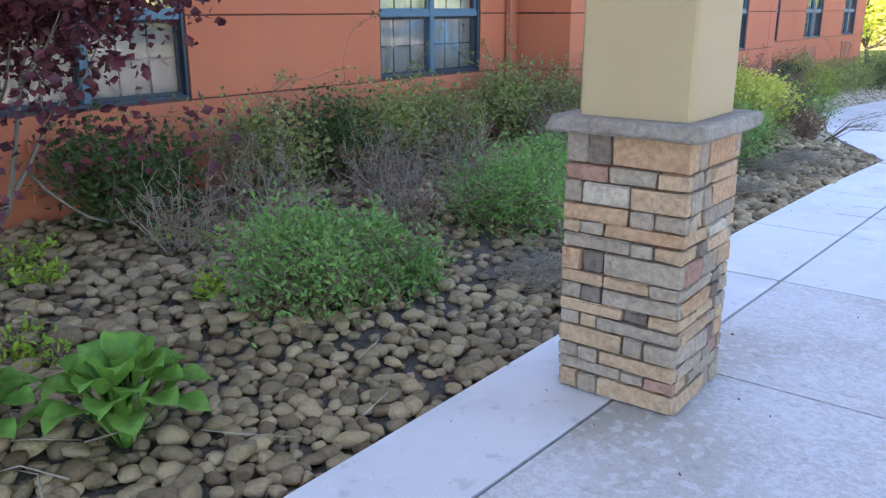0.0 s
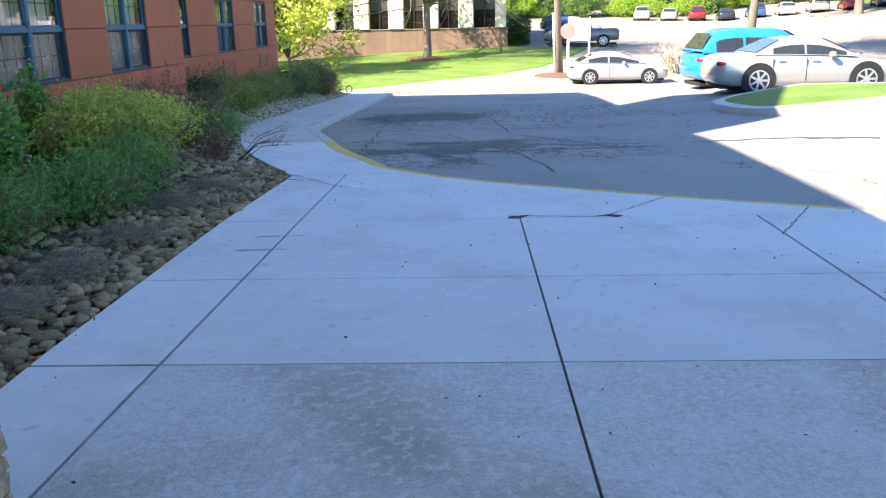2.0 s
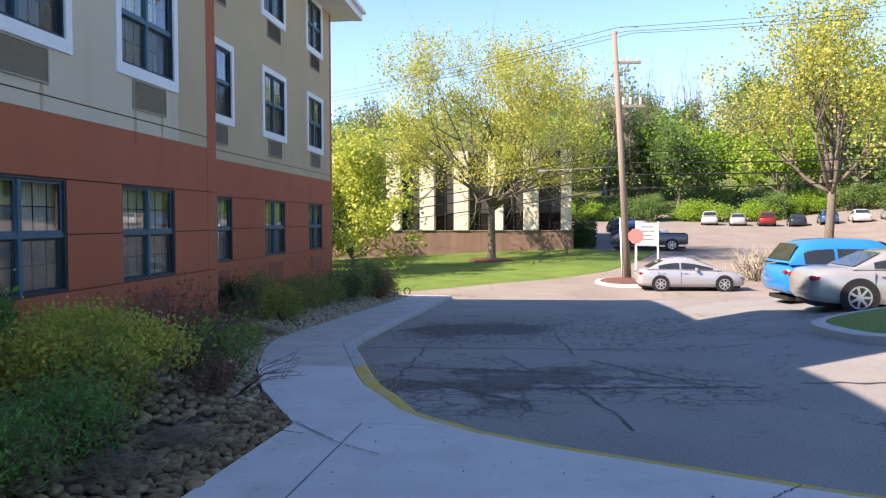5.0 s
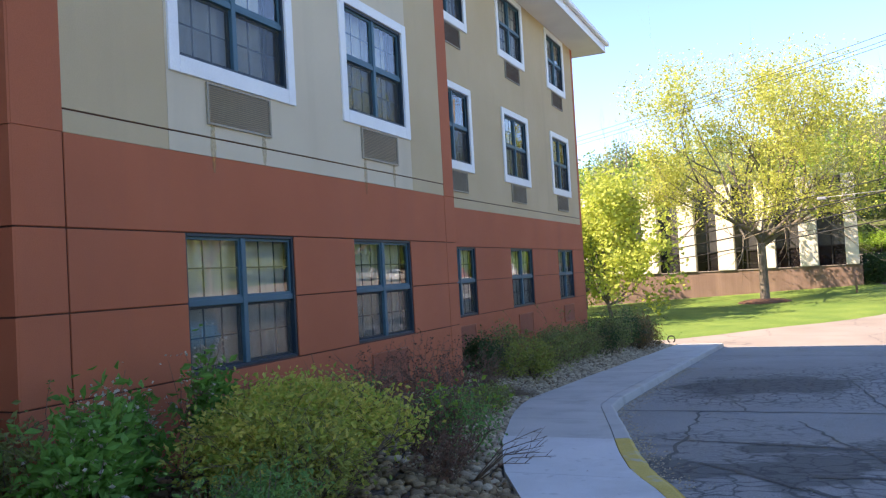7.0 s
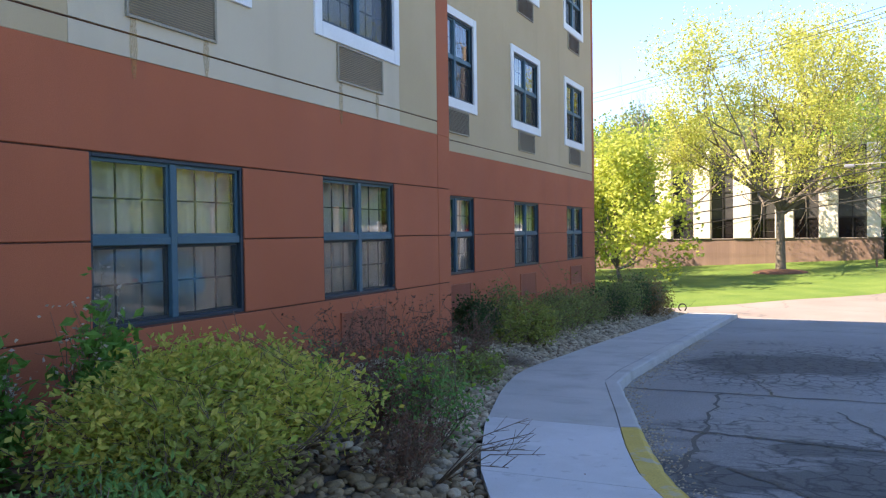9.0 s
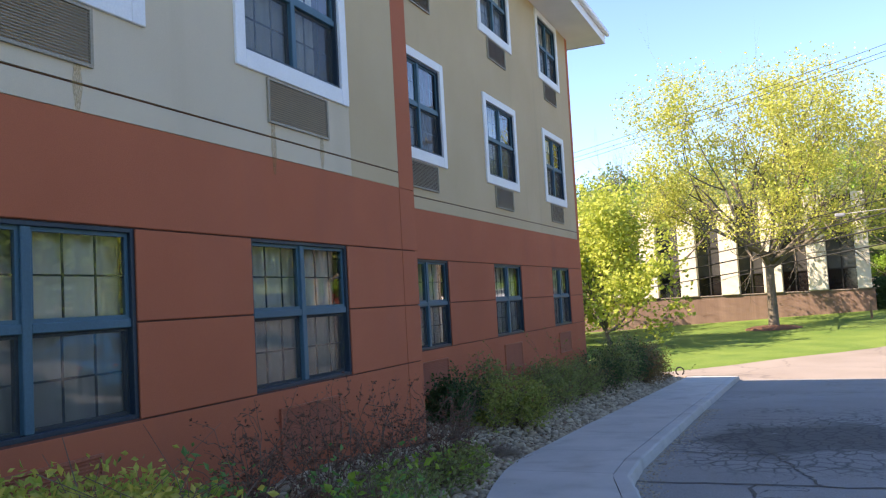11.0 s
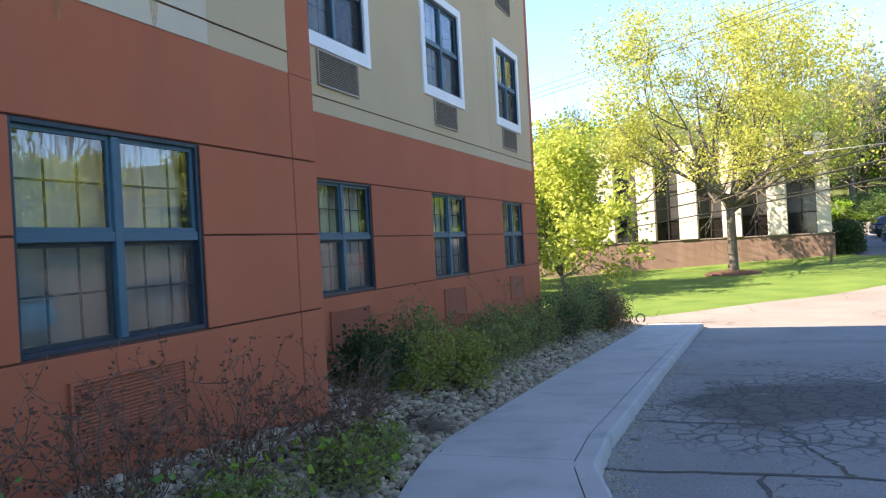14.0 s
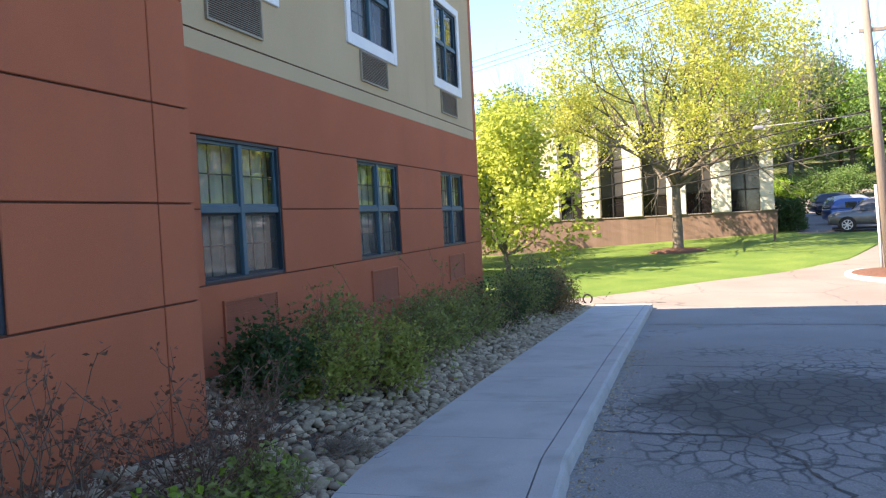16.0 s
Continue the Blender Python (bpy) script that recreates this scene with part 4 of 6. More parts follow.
def shrub(name, x, y, rx, ry, h, leaf, n, size, label, stems=40, stem_mat=None, second=None, aspect=0.5, up=0.4, r0=0.006, tight=0.26, clumps=16, sink=0.02, twiggy=False, shoots=0):
    global SHRUB
    SHRUB += 1
    rng = np.random.default_rng(SHRUB)
    ob = thing(name, label, "shrub", (x, y, bed_z(x, y) - sink), group="planting bed shrubs")
    chains = twigs(rng, stems, rx, h, r0) if twiggy else stems_for(rng, stems, rx, ry, h, r0)
    part("stem", tubes("stem", chains, stem_mat or TWIG, 4), None, ob)
    if n:
        p = along(rng, chains, n, 0.012) if twiggy else blob(rng, n, rx, ry, h, clumps, tight)
        part("foliage", leaf_mesh("foliage", p, size, LEAF[leaf], rng, up, aspect), None, ob)
    if shoots:
        reach = twigs(rng, shoots, rx * 1.25, h * 1.45, r0 * 0.8, 0.3)
        part("shoot_stem", tubes("shoot_stem", reach, TWIG, 4), None, ob)
        part("shoot_leaf", leaf_mesh("shoot_leaf", along(rng, reach, shoots * 46, 0.01), size * 0.75, LEAF[leaf], rng, up, aspect), None, ob)["kind"] = "stuff"
    if second:
        kind, m, sz, what = second
        tips = [c[-1][0] for c in chains]
        pts = [tips[k] + Vector(rng.normal(size=3) * 0.03) for k in rng.integers(0, len(tips), m)]
        part(what, leaf_mesh(what, [tuple(q) for q in pts], sz, LEAF[kind], rng, 0.2, 0.7), None, ob)["kind"] = "stuff"
    return ob


G1 = "bushy fresh green perennial with small leaves among river rocks"
for x, y, r, h in ((-2.95, 0.5, 0.5, 0.6), (-2.85, 0.95, 0.36, 0.5), (-2.95, 2.55, 0.55, 0.66), (-3.0, 4.75, 0.52, 0.62), (-2.75, 5.75, 0.5, 0.6), (-2.75, 6.65, 0.48, 0.62), (-3.3, 3.7, 0.4, 0.5)):
    shrub("green_perennial", x, y, r, r, h, "herb", 5000, 0.042, G1, 50, aspect=0.42, up=0.7, tight=0.22, clumps=26)
shrub("spirea", -3.45, 8.35, 0.95, 1.3, 0.98, "spirea", 24000, 0.054, "broad mound of golden-green and bronze spirea", 60, tight=0.12, clumps=75)
shrub("spirea", -3.1, 7.6, 0.6, 0.6, 0.72, "gold", 4000, 0.05, "low olive-green spirea beside the larger mound", 50, tight=0.22, clumps=26)
for x, y, h in ((-4.15, 6.75, 1.0), (-3.85, 6.35, 0.85), (-4.45, 8.3, 1.25), (-4.5, 7.5, 0.95)):
    shrub("flowering_shrub", x, y, 0.33, 0.33, h, "hosta", 900, 0.10, "upright green shrub with faded pale flower heads", 16, second=("bud", 170, 0.035, "flower_head"), tight=0.2)
# twiggy shrubs with a few dry leaves
for x, y, r, h, n in ((-2.6, 9.2, 0.36, 0.5, 260), (-2.85, 9.75, 0.38, 0.55, 260), (-3.3, 10.2, 0.5, 0.8, 700), (-4.3, 10.9, 0.5, 0.95, 300), (-4.25, 11.9, 0.55, 1.05, 320), (-4.3, 13.0, 0.5, 1.05, 340),
                      (-4.3, 14.2, 0.45, 1.0, 260), (-4.45, 15.0, 0.3, 0.9, 150), (-4.75, 1.4, 0.5, 0.8, 160), (-4.35, 2.6, 0.5, 0.75, 160), (-4.25, 3.8, 0.5, 0.7, 140), (-4.2, 5.2, 0.5, 0.7, 200), (-4.9, 4.4, 0.5, 0.75, 180), (-3.6, 0.9, 0.4, 0.55, 120), (-3.5, 2.0, 0.4, 0.5, 120), (-4.3, 0.6, 0.5, 0.7, 60), (-4.4, 1.5, 0.55, 0.75, 60), (-3.9, 2.3, 0.45, 0.6, 50), (-4.5, 3.2, 0.5, 0.75, 60), (-4.6, 5.8, 0.45, 0.8, 60)):
    shrub("twiggy_shrub", x, y, r, r, h * 0.85, "dry", n * 3, 0.034, "leafless brown twiggy shrub with a few dry red leaves", 26, DEADTWIG if y < 6 else TWIG, r0=0.0055, twiggy=True)
for x, y, r, h in ((-2.95, 10.3, 0.42, 0.85), (-3.6, 11.2, 0.45, 0.5), (-3.9, 12.4, 0.4, 0.42), (-4.0, 13.7, 0.4, 0.4), (-4.15, 14.6, 0.3, 0.35), (-3.9, 9.6, 0.5, 0.7)):
    shrub("weedy_green_shrub", x, y, r, r, h, "herb" if y in (10.3, 9.6) else "olive", 1000, 0.05, "weedy grey-green shrub with thin stems", 26, second=("fresh", 50, 0.07, "young_leaf"), tight=0.25)
# evergreens along the wall
for x, y, r, h, k, n in ((-5.2, 0.75, 0.55, 0.85, "yew", 3500), (-5.25, 3.0, 0.6, 0.9, "yew", 2800), (-5.2, 3.5, 0.55, 0.95, "olive", 2600), (-5.2, 4.6, 0.5, 0.85, "olive", 2400), (-5.2, 5.9, 0.65, 1.0, "olive", 3200), (-4.9, 6.5, 0.5, 0.9, "olive", 2200), (-5.15, 2.1, 0.5, 0.9, "olive", 1800),
                        (-5.1, 16.5, 0.42, 0.72, "yew", 4200), (-4.85, 17.3, 0.5, 0.75, "gold", 3600), (-4.75, 18.2, 0.55, 0.8, "gold", 4200), (-5.1, 17.9, 0.45, 0.95, "olive", 1500),
                        (-4.9, 20.0, 0.55, 0.8, "olive", 3200), (-4.95, 21.5, 0.65, 0.95, "olive", 3600), (-5.0, 23.2, 0.65, 0.9, "olive", 3400), (-4.95, 24.9, 0.65, 0.95, "yew", 3200), (-4.9, 26.6, 0.7, 1.1, "olive", 3600), (-5.0, 28.4, 0.75, 1.25, "yew", 3600), (-5.1, 30.0, 0.7, 1.3, "olive", 3000)):
    shrub("evergreen_shrub", x, y, r, r * 1.1, h, k, n, 0.055, {"yew": "dark green dense evergreen shrub by the wall", "gold": "yellow-green leafy shrub with long arching shoots", "olive": "olive-green shrub with long arching shoots"}[k], 20,
          aspect=0.6, tight=0.17, clumps=34, second=("russet" if k != "yew" else "yew", 120, 0.045, "shoot"), shoots=6 if k == "yew" else 12)
for x, y, r, h in ((-4.75, 29.6, 0.6, 1.1), (-4.8, 31.0, 0.6, 1.0)):
    shrub("russet_shrub", x, y, r, r, h, "russet", 2600, 0.06, "russet and tan shrub at the bed's end", 60, tight=0.22, up=0.9)
# low dry mats by the pavement
for x, y, r in ((-2.35, 1.9, 0.45), (-2.3, 2.7, 0.4), (-2.3, 3.6, 0.4), (-2.25, 4.4, 0.35), (-2.2, 5.3, 0.35), (-2.25, 6.5, 0.4), (-2.15, 7.3, 0.35), (-4.2, 16.0, 0.3)):
    shrub("dry_lavender", x, y, r, r, 0.2, "dry", 0, 0.03, "low mat of dry grey-brown lavender stems", 130, DEADTWIG, r0=0.003)


# leafless branch leaning out over the sidewalk
branch = thing("bare_branch", "leafless dark branch leaning out over the sidewalk", "branch", (-2.45, 9.3, bed_z(-2.45, 9.3)), group="planting bed shrubs")
rb = np.random.default_rng(41)
ch = []
for k in range(7):
    a = rb.uniform(-0.9, 0.6)
    end = Vector((math.cos(a) * rb.uniform(0.55, 0.9), math.sin(a) * 0.7, rb.uniform(0.15, 0.5)))
    mid = end * 0.5 + Vector((0, rb.normal() * 0.05, 0.1))
    ch.append([(Vector((0, 0, -0.03)), 0.006), (mid, 0.004), (end, 0.002)])
    for j in range(5):
        p0 = mid.lerp(end, rb.uniform(0, 0.9))
        ch.append([(p0, 0.0025), (p0 + Vector((rb.uniform(0.02, 0.14), rb.normal() * 0.09, rb.uniform(-0.03, 0.12))), 0.0015)])
part("stem", tubes("stem", ch, TWIG, 4), None, branch)


def hosta(x, y, n, size):
    ob = thing("hosta", "hosta clump with broad upright green leaves among river rocks", "plant", (x, y, bed_z(x, y) - 0.01), group="hostas")
    rng = random.Random(int(x * 100 + y * 10))
    for k in range(n):
        a = k * 2.4
        out = size * (0.25 + 0.75 * k / n)
        hgt = size * (1.15 - 0.5 * k / n)
        bm = bmesh.new()
        L, W = size * rng.uniform(0.55, 0.75), size * rng.uniform(0.32, 0.42)
        grid = []
        for i in range(8):
            t = i / 7
            wid = W * math.sin(math.pi * min(0.06 + t * 0.94, 1)) ** 0.7
            rr = out * 0.5 + L * t * (0.35 + 0.5 * k / n)
            zz = hgt * 0.75 + L * ((1.0 - 0.5 * k / n) * t - 0.55 * t * t)
            grid.append([bm.verts.new((rr, wid * s, zz + abs(s) * wid * 0.35 + 0.012 * math.sin(9 * t + 3 * s))) for s in (-0.5, -0.25, 0, 0.25, 0.5)])
        for i in range(7):
            for s in range(4):
                bm.faces.new((grid[i][s], grid[i + 1][s], grid[i + 1][s + 1], grid[i][s + 1]))
        st = [bm.verts.new((out * 0.06, s, 0)) for s in (-0.012, 0.012)]
        mid = [bm.verts.new((out * 0.3, s, hgt * 0.45)) for s in (-0.012, 0.012)]
        bm.faces.new((st[0], st[1], mid[1], mid[0]))
        bm.faces.new((mid[0], mid[1], grid[0][3], grid[0][1]))
        bm.transform(pose(0, 0, 0, 0, 0, math.degrees(a)))
        me = bpy.data.meshes.new("leaf")
        bm.to_mesh(me)
        bm.free()
        me.materials.append(LEAF["hosta"])
        me.polygons.foreach_set("use_smooth", [True] * len(me.polygons))
        part("leaf", me, None, ob)


hosta(-2.5, -0.92, 30, 0.38)
hosta(-2.78, -1.40, 24, 0.36)
# seedlings scattered over the rocks
rng0 = np.random.default_rng(77)
for k in range(16):
    x, y = rng0.uniform(-4.9, -3.0), rng0.uniform(-1.2, 1.2)
    shrub("seedling", x, y, 0.12, 0.12, 0.16, "fresh", 60, 0.05, "small bright green seedling among river rocks", 5, tight=0.3, clumps=4)


# ---- trees ----
def limbs(rng, start, direction, length, radius, depth, chains, tips, gravity=0.05, spreadv=0.55):
    pts = [(start, radius)]
    d = direction.normalized()
    p = start.copy()
    steps = 4
    for i in range(steps):
        d = (d + Vector((rng.normal() * 0.12, rng.normal() * 0.12, rng.normal() * 0.08 + gravity))).normalized()
        p = p + d * (length / steps)
        pts.append((p.copy(), radius * (1 - 0.55 * (i + 1) / steps)))
        if depth <= 2:
            tips.append((p.copy(), depth))
    chains.append(pts)
    if depth == 0:
        return
    for k in range(int(rng.integers(2, 4)) + (depth > 2)):
        i = int(rng.integers(2, steps + 1))
        q, r = pts[i]
        nd = (d + Vector(rng.normal(size=3) * spreadv)).normalized()
        limbs(rng, q, nd, length * rng.uniform(0.6, 0.82), r * 0.72, depth - 1, chains, tips, gravity, spreadv)


def tree(name, label, x, y, z, height, width, leaf, n, size, seed, trunk=0.35, fork=0.22, depth=4, puff=0.06, bare=False, limbs_n=7, low=0.2):
    rng = np.random.default_rng(seed)
    ob = thing(name, label, "tree", (x, y, z), group="" if name == "street_tree" else "background trees")
    chains, tips = [], []
    top = Vector((0.02 * height * rng.normal(), 0, height * fork))
    chains.append([(Vector((0, 0, -0.3)), trunk * 1.35), (Vector((0, 0, 0.35)), trunk), (top * 0.6, trunk * 0.82), (top, trunk * 0.75)])
    for k in range(limbs_n):
        a = math.tau * k / limbs_n + rng.uniform(-0.3, 0.3)
        el = [1.3, 0.5, 0.95, 0.35, 1.1, 0.7, 1.0, 0.2, 0.85, 0.55][k % 10]
        d = Vector((math.cos(a) * math.cos(el), math.sin(a) * math.cos(el), math.sin(el)))
        st = top * rng.uniform(0.75, 1.0)
        limbs(rng, st, d, height * 0.27, trunk * 0.5, depth, chains, tips)
    c = [t[0] for t in tips]
    far = np.array([tuple(q) for q in c])
    mx, my = far[:, 0].mean(), far[:, 1].mean()      # balance the crown over the trunk
    far[:, :2] -= (mx, my)
    zs = np.percentile(far[:, 2], 99)
    xs = np.percentile(np.hypot(far[:, 0], far[:, 1]), 97)
    sx, sz = width / xs, (height - top.z) / (zs - top.z)

    def fit(q):
        k = smooth01(0, top.z, q.z)
        out = smooth01(top.z * 0.8, top.z + (zs - top.z) * 0.5, q.z)
        return Vector(((q.x - mx * out) * (1 + (sx - 1) * k), (q.y - my * out) * (1 + (sx - 1) * k), q.z if q.z < top.z else top.z + (q.z - top.z) * sz))

    chains = [[(fit(q), r) for q, r in ch] for ch in chains]
    part("trunk", tubes("trunk", chains, BARK, 6), None, ob)
    if not bare:
        pts = np.array([tuple(fit(q)) for q in c])
        pts = pts[(pts[:, 2] > height * low) & (pts[:, 2] < height * 0.985)]
        p = pts[rng.integers(0, len(pts), n)] + rng.normal(size=(n, 3)) * height * puff * np.array([1, 1, 0.7])
        part("crown", leaf_mesh("crown", p, size, LEAF[leaf], rng, 0.1, 0.75), None, ob)
    return ob


tree("street_tree", "tall maple with sparse yellow-green spring leaves on lawn", -1.85, 55.8, road_z(-1.85, 55.8) + 0.03, 16.0, 7.7, "maple", 48000, 0.145, 39, trunk=0.31, fork=0.27, puff=0.024, depth=4, limbs_n=10, low=0.31)
tree("street_tree", "tall yellow-green tree beyond the parked cars", 18.5, 52.0, road_z(18.5, 52), 17, 6.0, "maple", 16000, 0.2, 6, trunk=0.3, fork=0.3, puff=0.035, depth=4, limbs_n=8, low=0.36)
tree("street_tree", "bushy lime-green young tree beside the hotel corner", -9.6, 48.0, road_z(-9.6, 48) + 0.03, 8.6, 4.2, "lime", 11000, 0.23, 9, trunk=0.13, fork=0.12, puff=0.04, depth=3, limbs_n=8, low=0.08)
ring = thing("mulch_ring", "round bed of brown mulch at the tree's foot", "mulch", (-1.85, 55.8, road_z(-1.85, 55.8)))
bm = bmesh.new()
bmesh.ops.create_uvsphere(bm, u_segments=24, v_segments=8, radius=1.6, matrix=Matrix.Diagonal((1, 1, 0.16, 1)))
part("mulch", bm, MULCH, ring)
# purple-leaved tree near the pavement
ob = tree("street_tree", "small purple-leaved ornamental tree against the hotel wall", -4.55, -0.5, bed_z(-4.55, -0.5), 3.4, 1.15, "purple", 26000, 0.07, 21, trunk=0.04, fork=0.1, puff=0.06, depth=3, limbs_n=8, low=0.24)
# woods on the hill behind
kinds = [tree("woodland_tree", "leafy green woodland tree, on the far hill and added for lawn shade", 14, 128, road_z(14, 128) - 0.2, 14, 5.5, "wood", 6500, 0.42, 31, depth=3, puff=0.055),
         tree("woodland_tree", "pale green woodland tree on the far hill", -6, 131, road_z(-6, 131) - 0.2, 15, 5.0, "grove", 5200, 0.40, 32, depth=3, puff=0.05),
         tree("woodland_tree", "dense bright green woodland tree on the far hill", 26, 124, road_z(26, 124) - 0.2, 12, 5.5, "fresh", 6000, 0.42, 33, depth=3, puff=0.06, low=0.1),
         tree("woodland_tree", "bare brown woodland tree not yet in leaf", 20, 135, road_z(20, 135) - 0.2, 17, 4.5, "olive", 0, 0.5, 34, depth=4, bare=True)]
rngw = random.Random(5)
spots = []
for row in range(5):
    for k in range(15):
        spots.append((-62 + k * 9.5 + rngw.uniform(-3, 3), 118 + row * 11 + rngw.uniform(-4, 4)))
spots += [(-30, 96), (-38, 88), (-24, 104), (-15, 108), (-6, 106), (4, 112), (40, 84), (46, 70), (50, 96), (60, 60), (62, 78)]
for x, y in spots:
    src = kinds[rngw.choice((0, 0, 0, 1, 1, 2, 2, 3))]
    src.scale = (1, 1, 1)
    c = copy_thing(src, pose(x, y, road_z(x, y) - 0.3, 0, 0, rngw.uniform(0, 360)))
    s = rngw.uniform(0.85, 1.4)
    c.scale = (s, s, s)
# trees east of the drive, mirrored in the windows
for x, y, s in ((38, 0, 0.9), (42, 11, 1.0), (40, 22, 0.8), (45, 33, 1.0), (36, 46, 0.75), (39, -12, 0.9), (30, 37, 0.85)):
    c = copy_thing(kinds[2 if x % 2 else 0], pose(x, y, road_z(x, y) - 0.2, 0, 0, x * 31 + y))
    c.scale = (s, s, s)
# unseen yellow-green trees, added so the panes mirror a bright bank
bright = tree("woodland_tree", "yellow-green tree out of view east of the drive, added to brighten window reflections", 44, 50, road_z(44, 50) - 0.2, 11, 5.5, "lime", 9000, 0.36, 36, depth=3, puff=0.05, low=0.08)
for x, y, s in ((33, 26, 0.6), (36, 34, 0.7), (40, 42, 0.75), (47, 56, 0.8), (50, 63, 0.9), (54, 70, 0.9), (59, 80, 1.0), (42, 30, 1.0), (48, 46, 1.1), (35, 16, 0.7), (37, 7, 0.75)):
    c = copy_thing(bright, pose(x, y, road_z(x, y) - 0.2, 0, 0, x * 37 + y))
    c.scale = (s, s, s)
# trees behind the hotel, mostly out of view, added to shade the lawn
for x, y, s in ((-17, 42, 0.75), (-25, 47, 0.9), (-14, 60, 0.5), (-15.0, 51, 0.6), (-16.5, 56.5, 0.7)):
    c = copy_thing(kinds[0], pose(x, y, road_z(x, y) - 0.2, 0, 0, x * 17))
    c.scale = (s, s, s)
# understorey along the foot of the hill
for k in range(26):
    x, y = -40 + k * 3.8 + rngw.uniform(-1, 1), 111 + rngw.uniform(-3, 4)
    c = copy_thing(kinds[rngw.choice((0, 2, 2))], pose(x, y, road_z(x, y) - 1.4, 0, 0, rngw.uniform(0, 360)))
    c.scale = (0.55, 0.55, 0.36)


# ---- office building across the street ----
OX, OY = 3.9, 64.0
OD = math.degrees(math.atan2(0.9, -11.5))       # runs away to the west
office = thing("office_building", "low office building with white piers, dark glass and brick base", "building", (OX, OY, 0), OD)
LEN, TOPZ, SILL = 36.0, 7.1, 0.98
part("brick_base", boxes((-0.15, LEN, -16, 0.22, -2.2, SILL)), BRICKWALL, office, "brown brick base wall")
part("ledge", boxes((-0.2, LEN, 0.0, 0.30, SILL, SILL + 0.06), bevel=0.01), MORTAR, office)
part("wall", boxes((0.0, LEN, -16, -0.25, SILL + 0.06, TOPZ - 0.15)), DARKGLASS, office, "dark curtain wall")
part("roof", boxes((-0.1, LEN, -16, 0.05, TOPZ - 0.15, TOPZ + 0.05)), SHINGLE, office)
piers = [(0.0, 0.8)] + [(2.72 * k - 0.58 + 0.35, 2.72 * k + 0.58 + 0.35) for k in range(1, 13)]
for a, b in piers:
    part("pier", boxes((a, b, -0.26, 0.38, SILL + 0.065, TOPZ + 0.12), bevel=0.02), PIERWHITE, office, "off-white stucco pier")
for (a, b), (c, d) in zip(piers, piers[1:]):
    m = (b + c) / 2
    w = part("window", boxes((b + 0.03, c - 0.03, -0.24, -0.2, 2.4, TOPZ - 0.3)), SKYGLASS, office)
    part("spandrel", boxes((b + 0.03, c - 0.03, -0.24, -0.2, SILL + 0.1, 2.36)), DARKGLASS, office)
    part("mullion", boxes((m - 0.04, m + 0.04, -0.2, -0.12, SILL + 0.1, TOPZ - 0.3), (b + 0.02, c - 0.02, -0.2, -0.13, 2.35, 2.43), (b + 0.02, c - 0.02, -0.2, -0.13, 4.3, 4.38)), BLACK, w)
# courses of brick on the base
me = mesh_of("brick_course", [(0, 0, 0), (LEN, 0, 0), (LEN, 0, 0.055), (0, 0, 0.055), (0, 0.012, 0), (LEN, 0.012, 0), (LEN, 0.012, 0.055), (0, 0.012, 0.055)], [(4, 5, 6, 7), (7, 6, 2, 3), (0, 1, 5, 4)], BRICKWALL)
for k in range(30):
    part("brick_course", me, None, office).location = (-0.15, 0.22, SILL - 0.075 - k * 0.075)

hedge = thing("hedge", "dark clipped hedge beside the office corner", "hedge", (5.0, 66.0, road_z(5.0, 66)))
rngh = np.random.default_rng(8)
p = rngh.uniform(-1, 1, (5200, 3)) * np.array([0.85, 2.2, 0.95]) + np.array([0, 0, 1.0])
part("foliage", leaf_mesh("foliage", p, 0.16, LEAF["yew"], rngh, 0.3, 0.6), None, hedge)
part("stem", tubes("stem", stems_for(rngh, 20, 0.7, 1.8, 1.6, 0.02), TWIG, 4), None, hedge)


# ---- vehicles ----
def loft(sections, material, closed=True):
    """Skin over rings of equal length."""
    vs, fs = [], []
    n = len(sections[0])
    for s in sections:
        vs += s
    for i in range(len(sections) - 1):
        for k in range(n):
            a, b = i * n + k, i * n + (k + 1) % n
            fs.append((a, b, b + n, a + n))
    fs += [tuple(range(n))[::-1], tuple((len(sections) - 1) * n + k for k in range(n))]
    return mesh_of("body", vs, fs, material, True)


def ring_of(x, w, z0, z1, round_low=0.6, tuck=0.12):
    """A rounded body section across the car at x."""
    h = z1 - z0
    pts = [(0.70, 0.0), (0.93, 0.03), (0.985, 0.22), (1.0, 0.55), (0.97, 0.82), (0.88, 0.965), (0.6, 1.0)]
    half = [(x, w * a, z0 + h * b) for a, b in pts]
    return half + [(q[0], -q[1], q[2]) for q in reversed(half)]


def paint(name, c, rough=0.28, metal=0.35):
    m = mat(name, c, tuple(min(1, v * 1.06) for v in c), 0.5, rough, 0, 30, metal=metal, dirt=0.02, spec=0.5)
    m.node_tree.nodes["Principled BSDF"].inputs["Coat Weight"].default_value = 0.6
    return m


CARGLASS = mat("car_glass", (0.02, 0.024, 0.026), (0.03, 0.034, 0.036), 1, 0.04, 0, 20, spec=0.6)


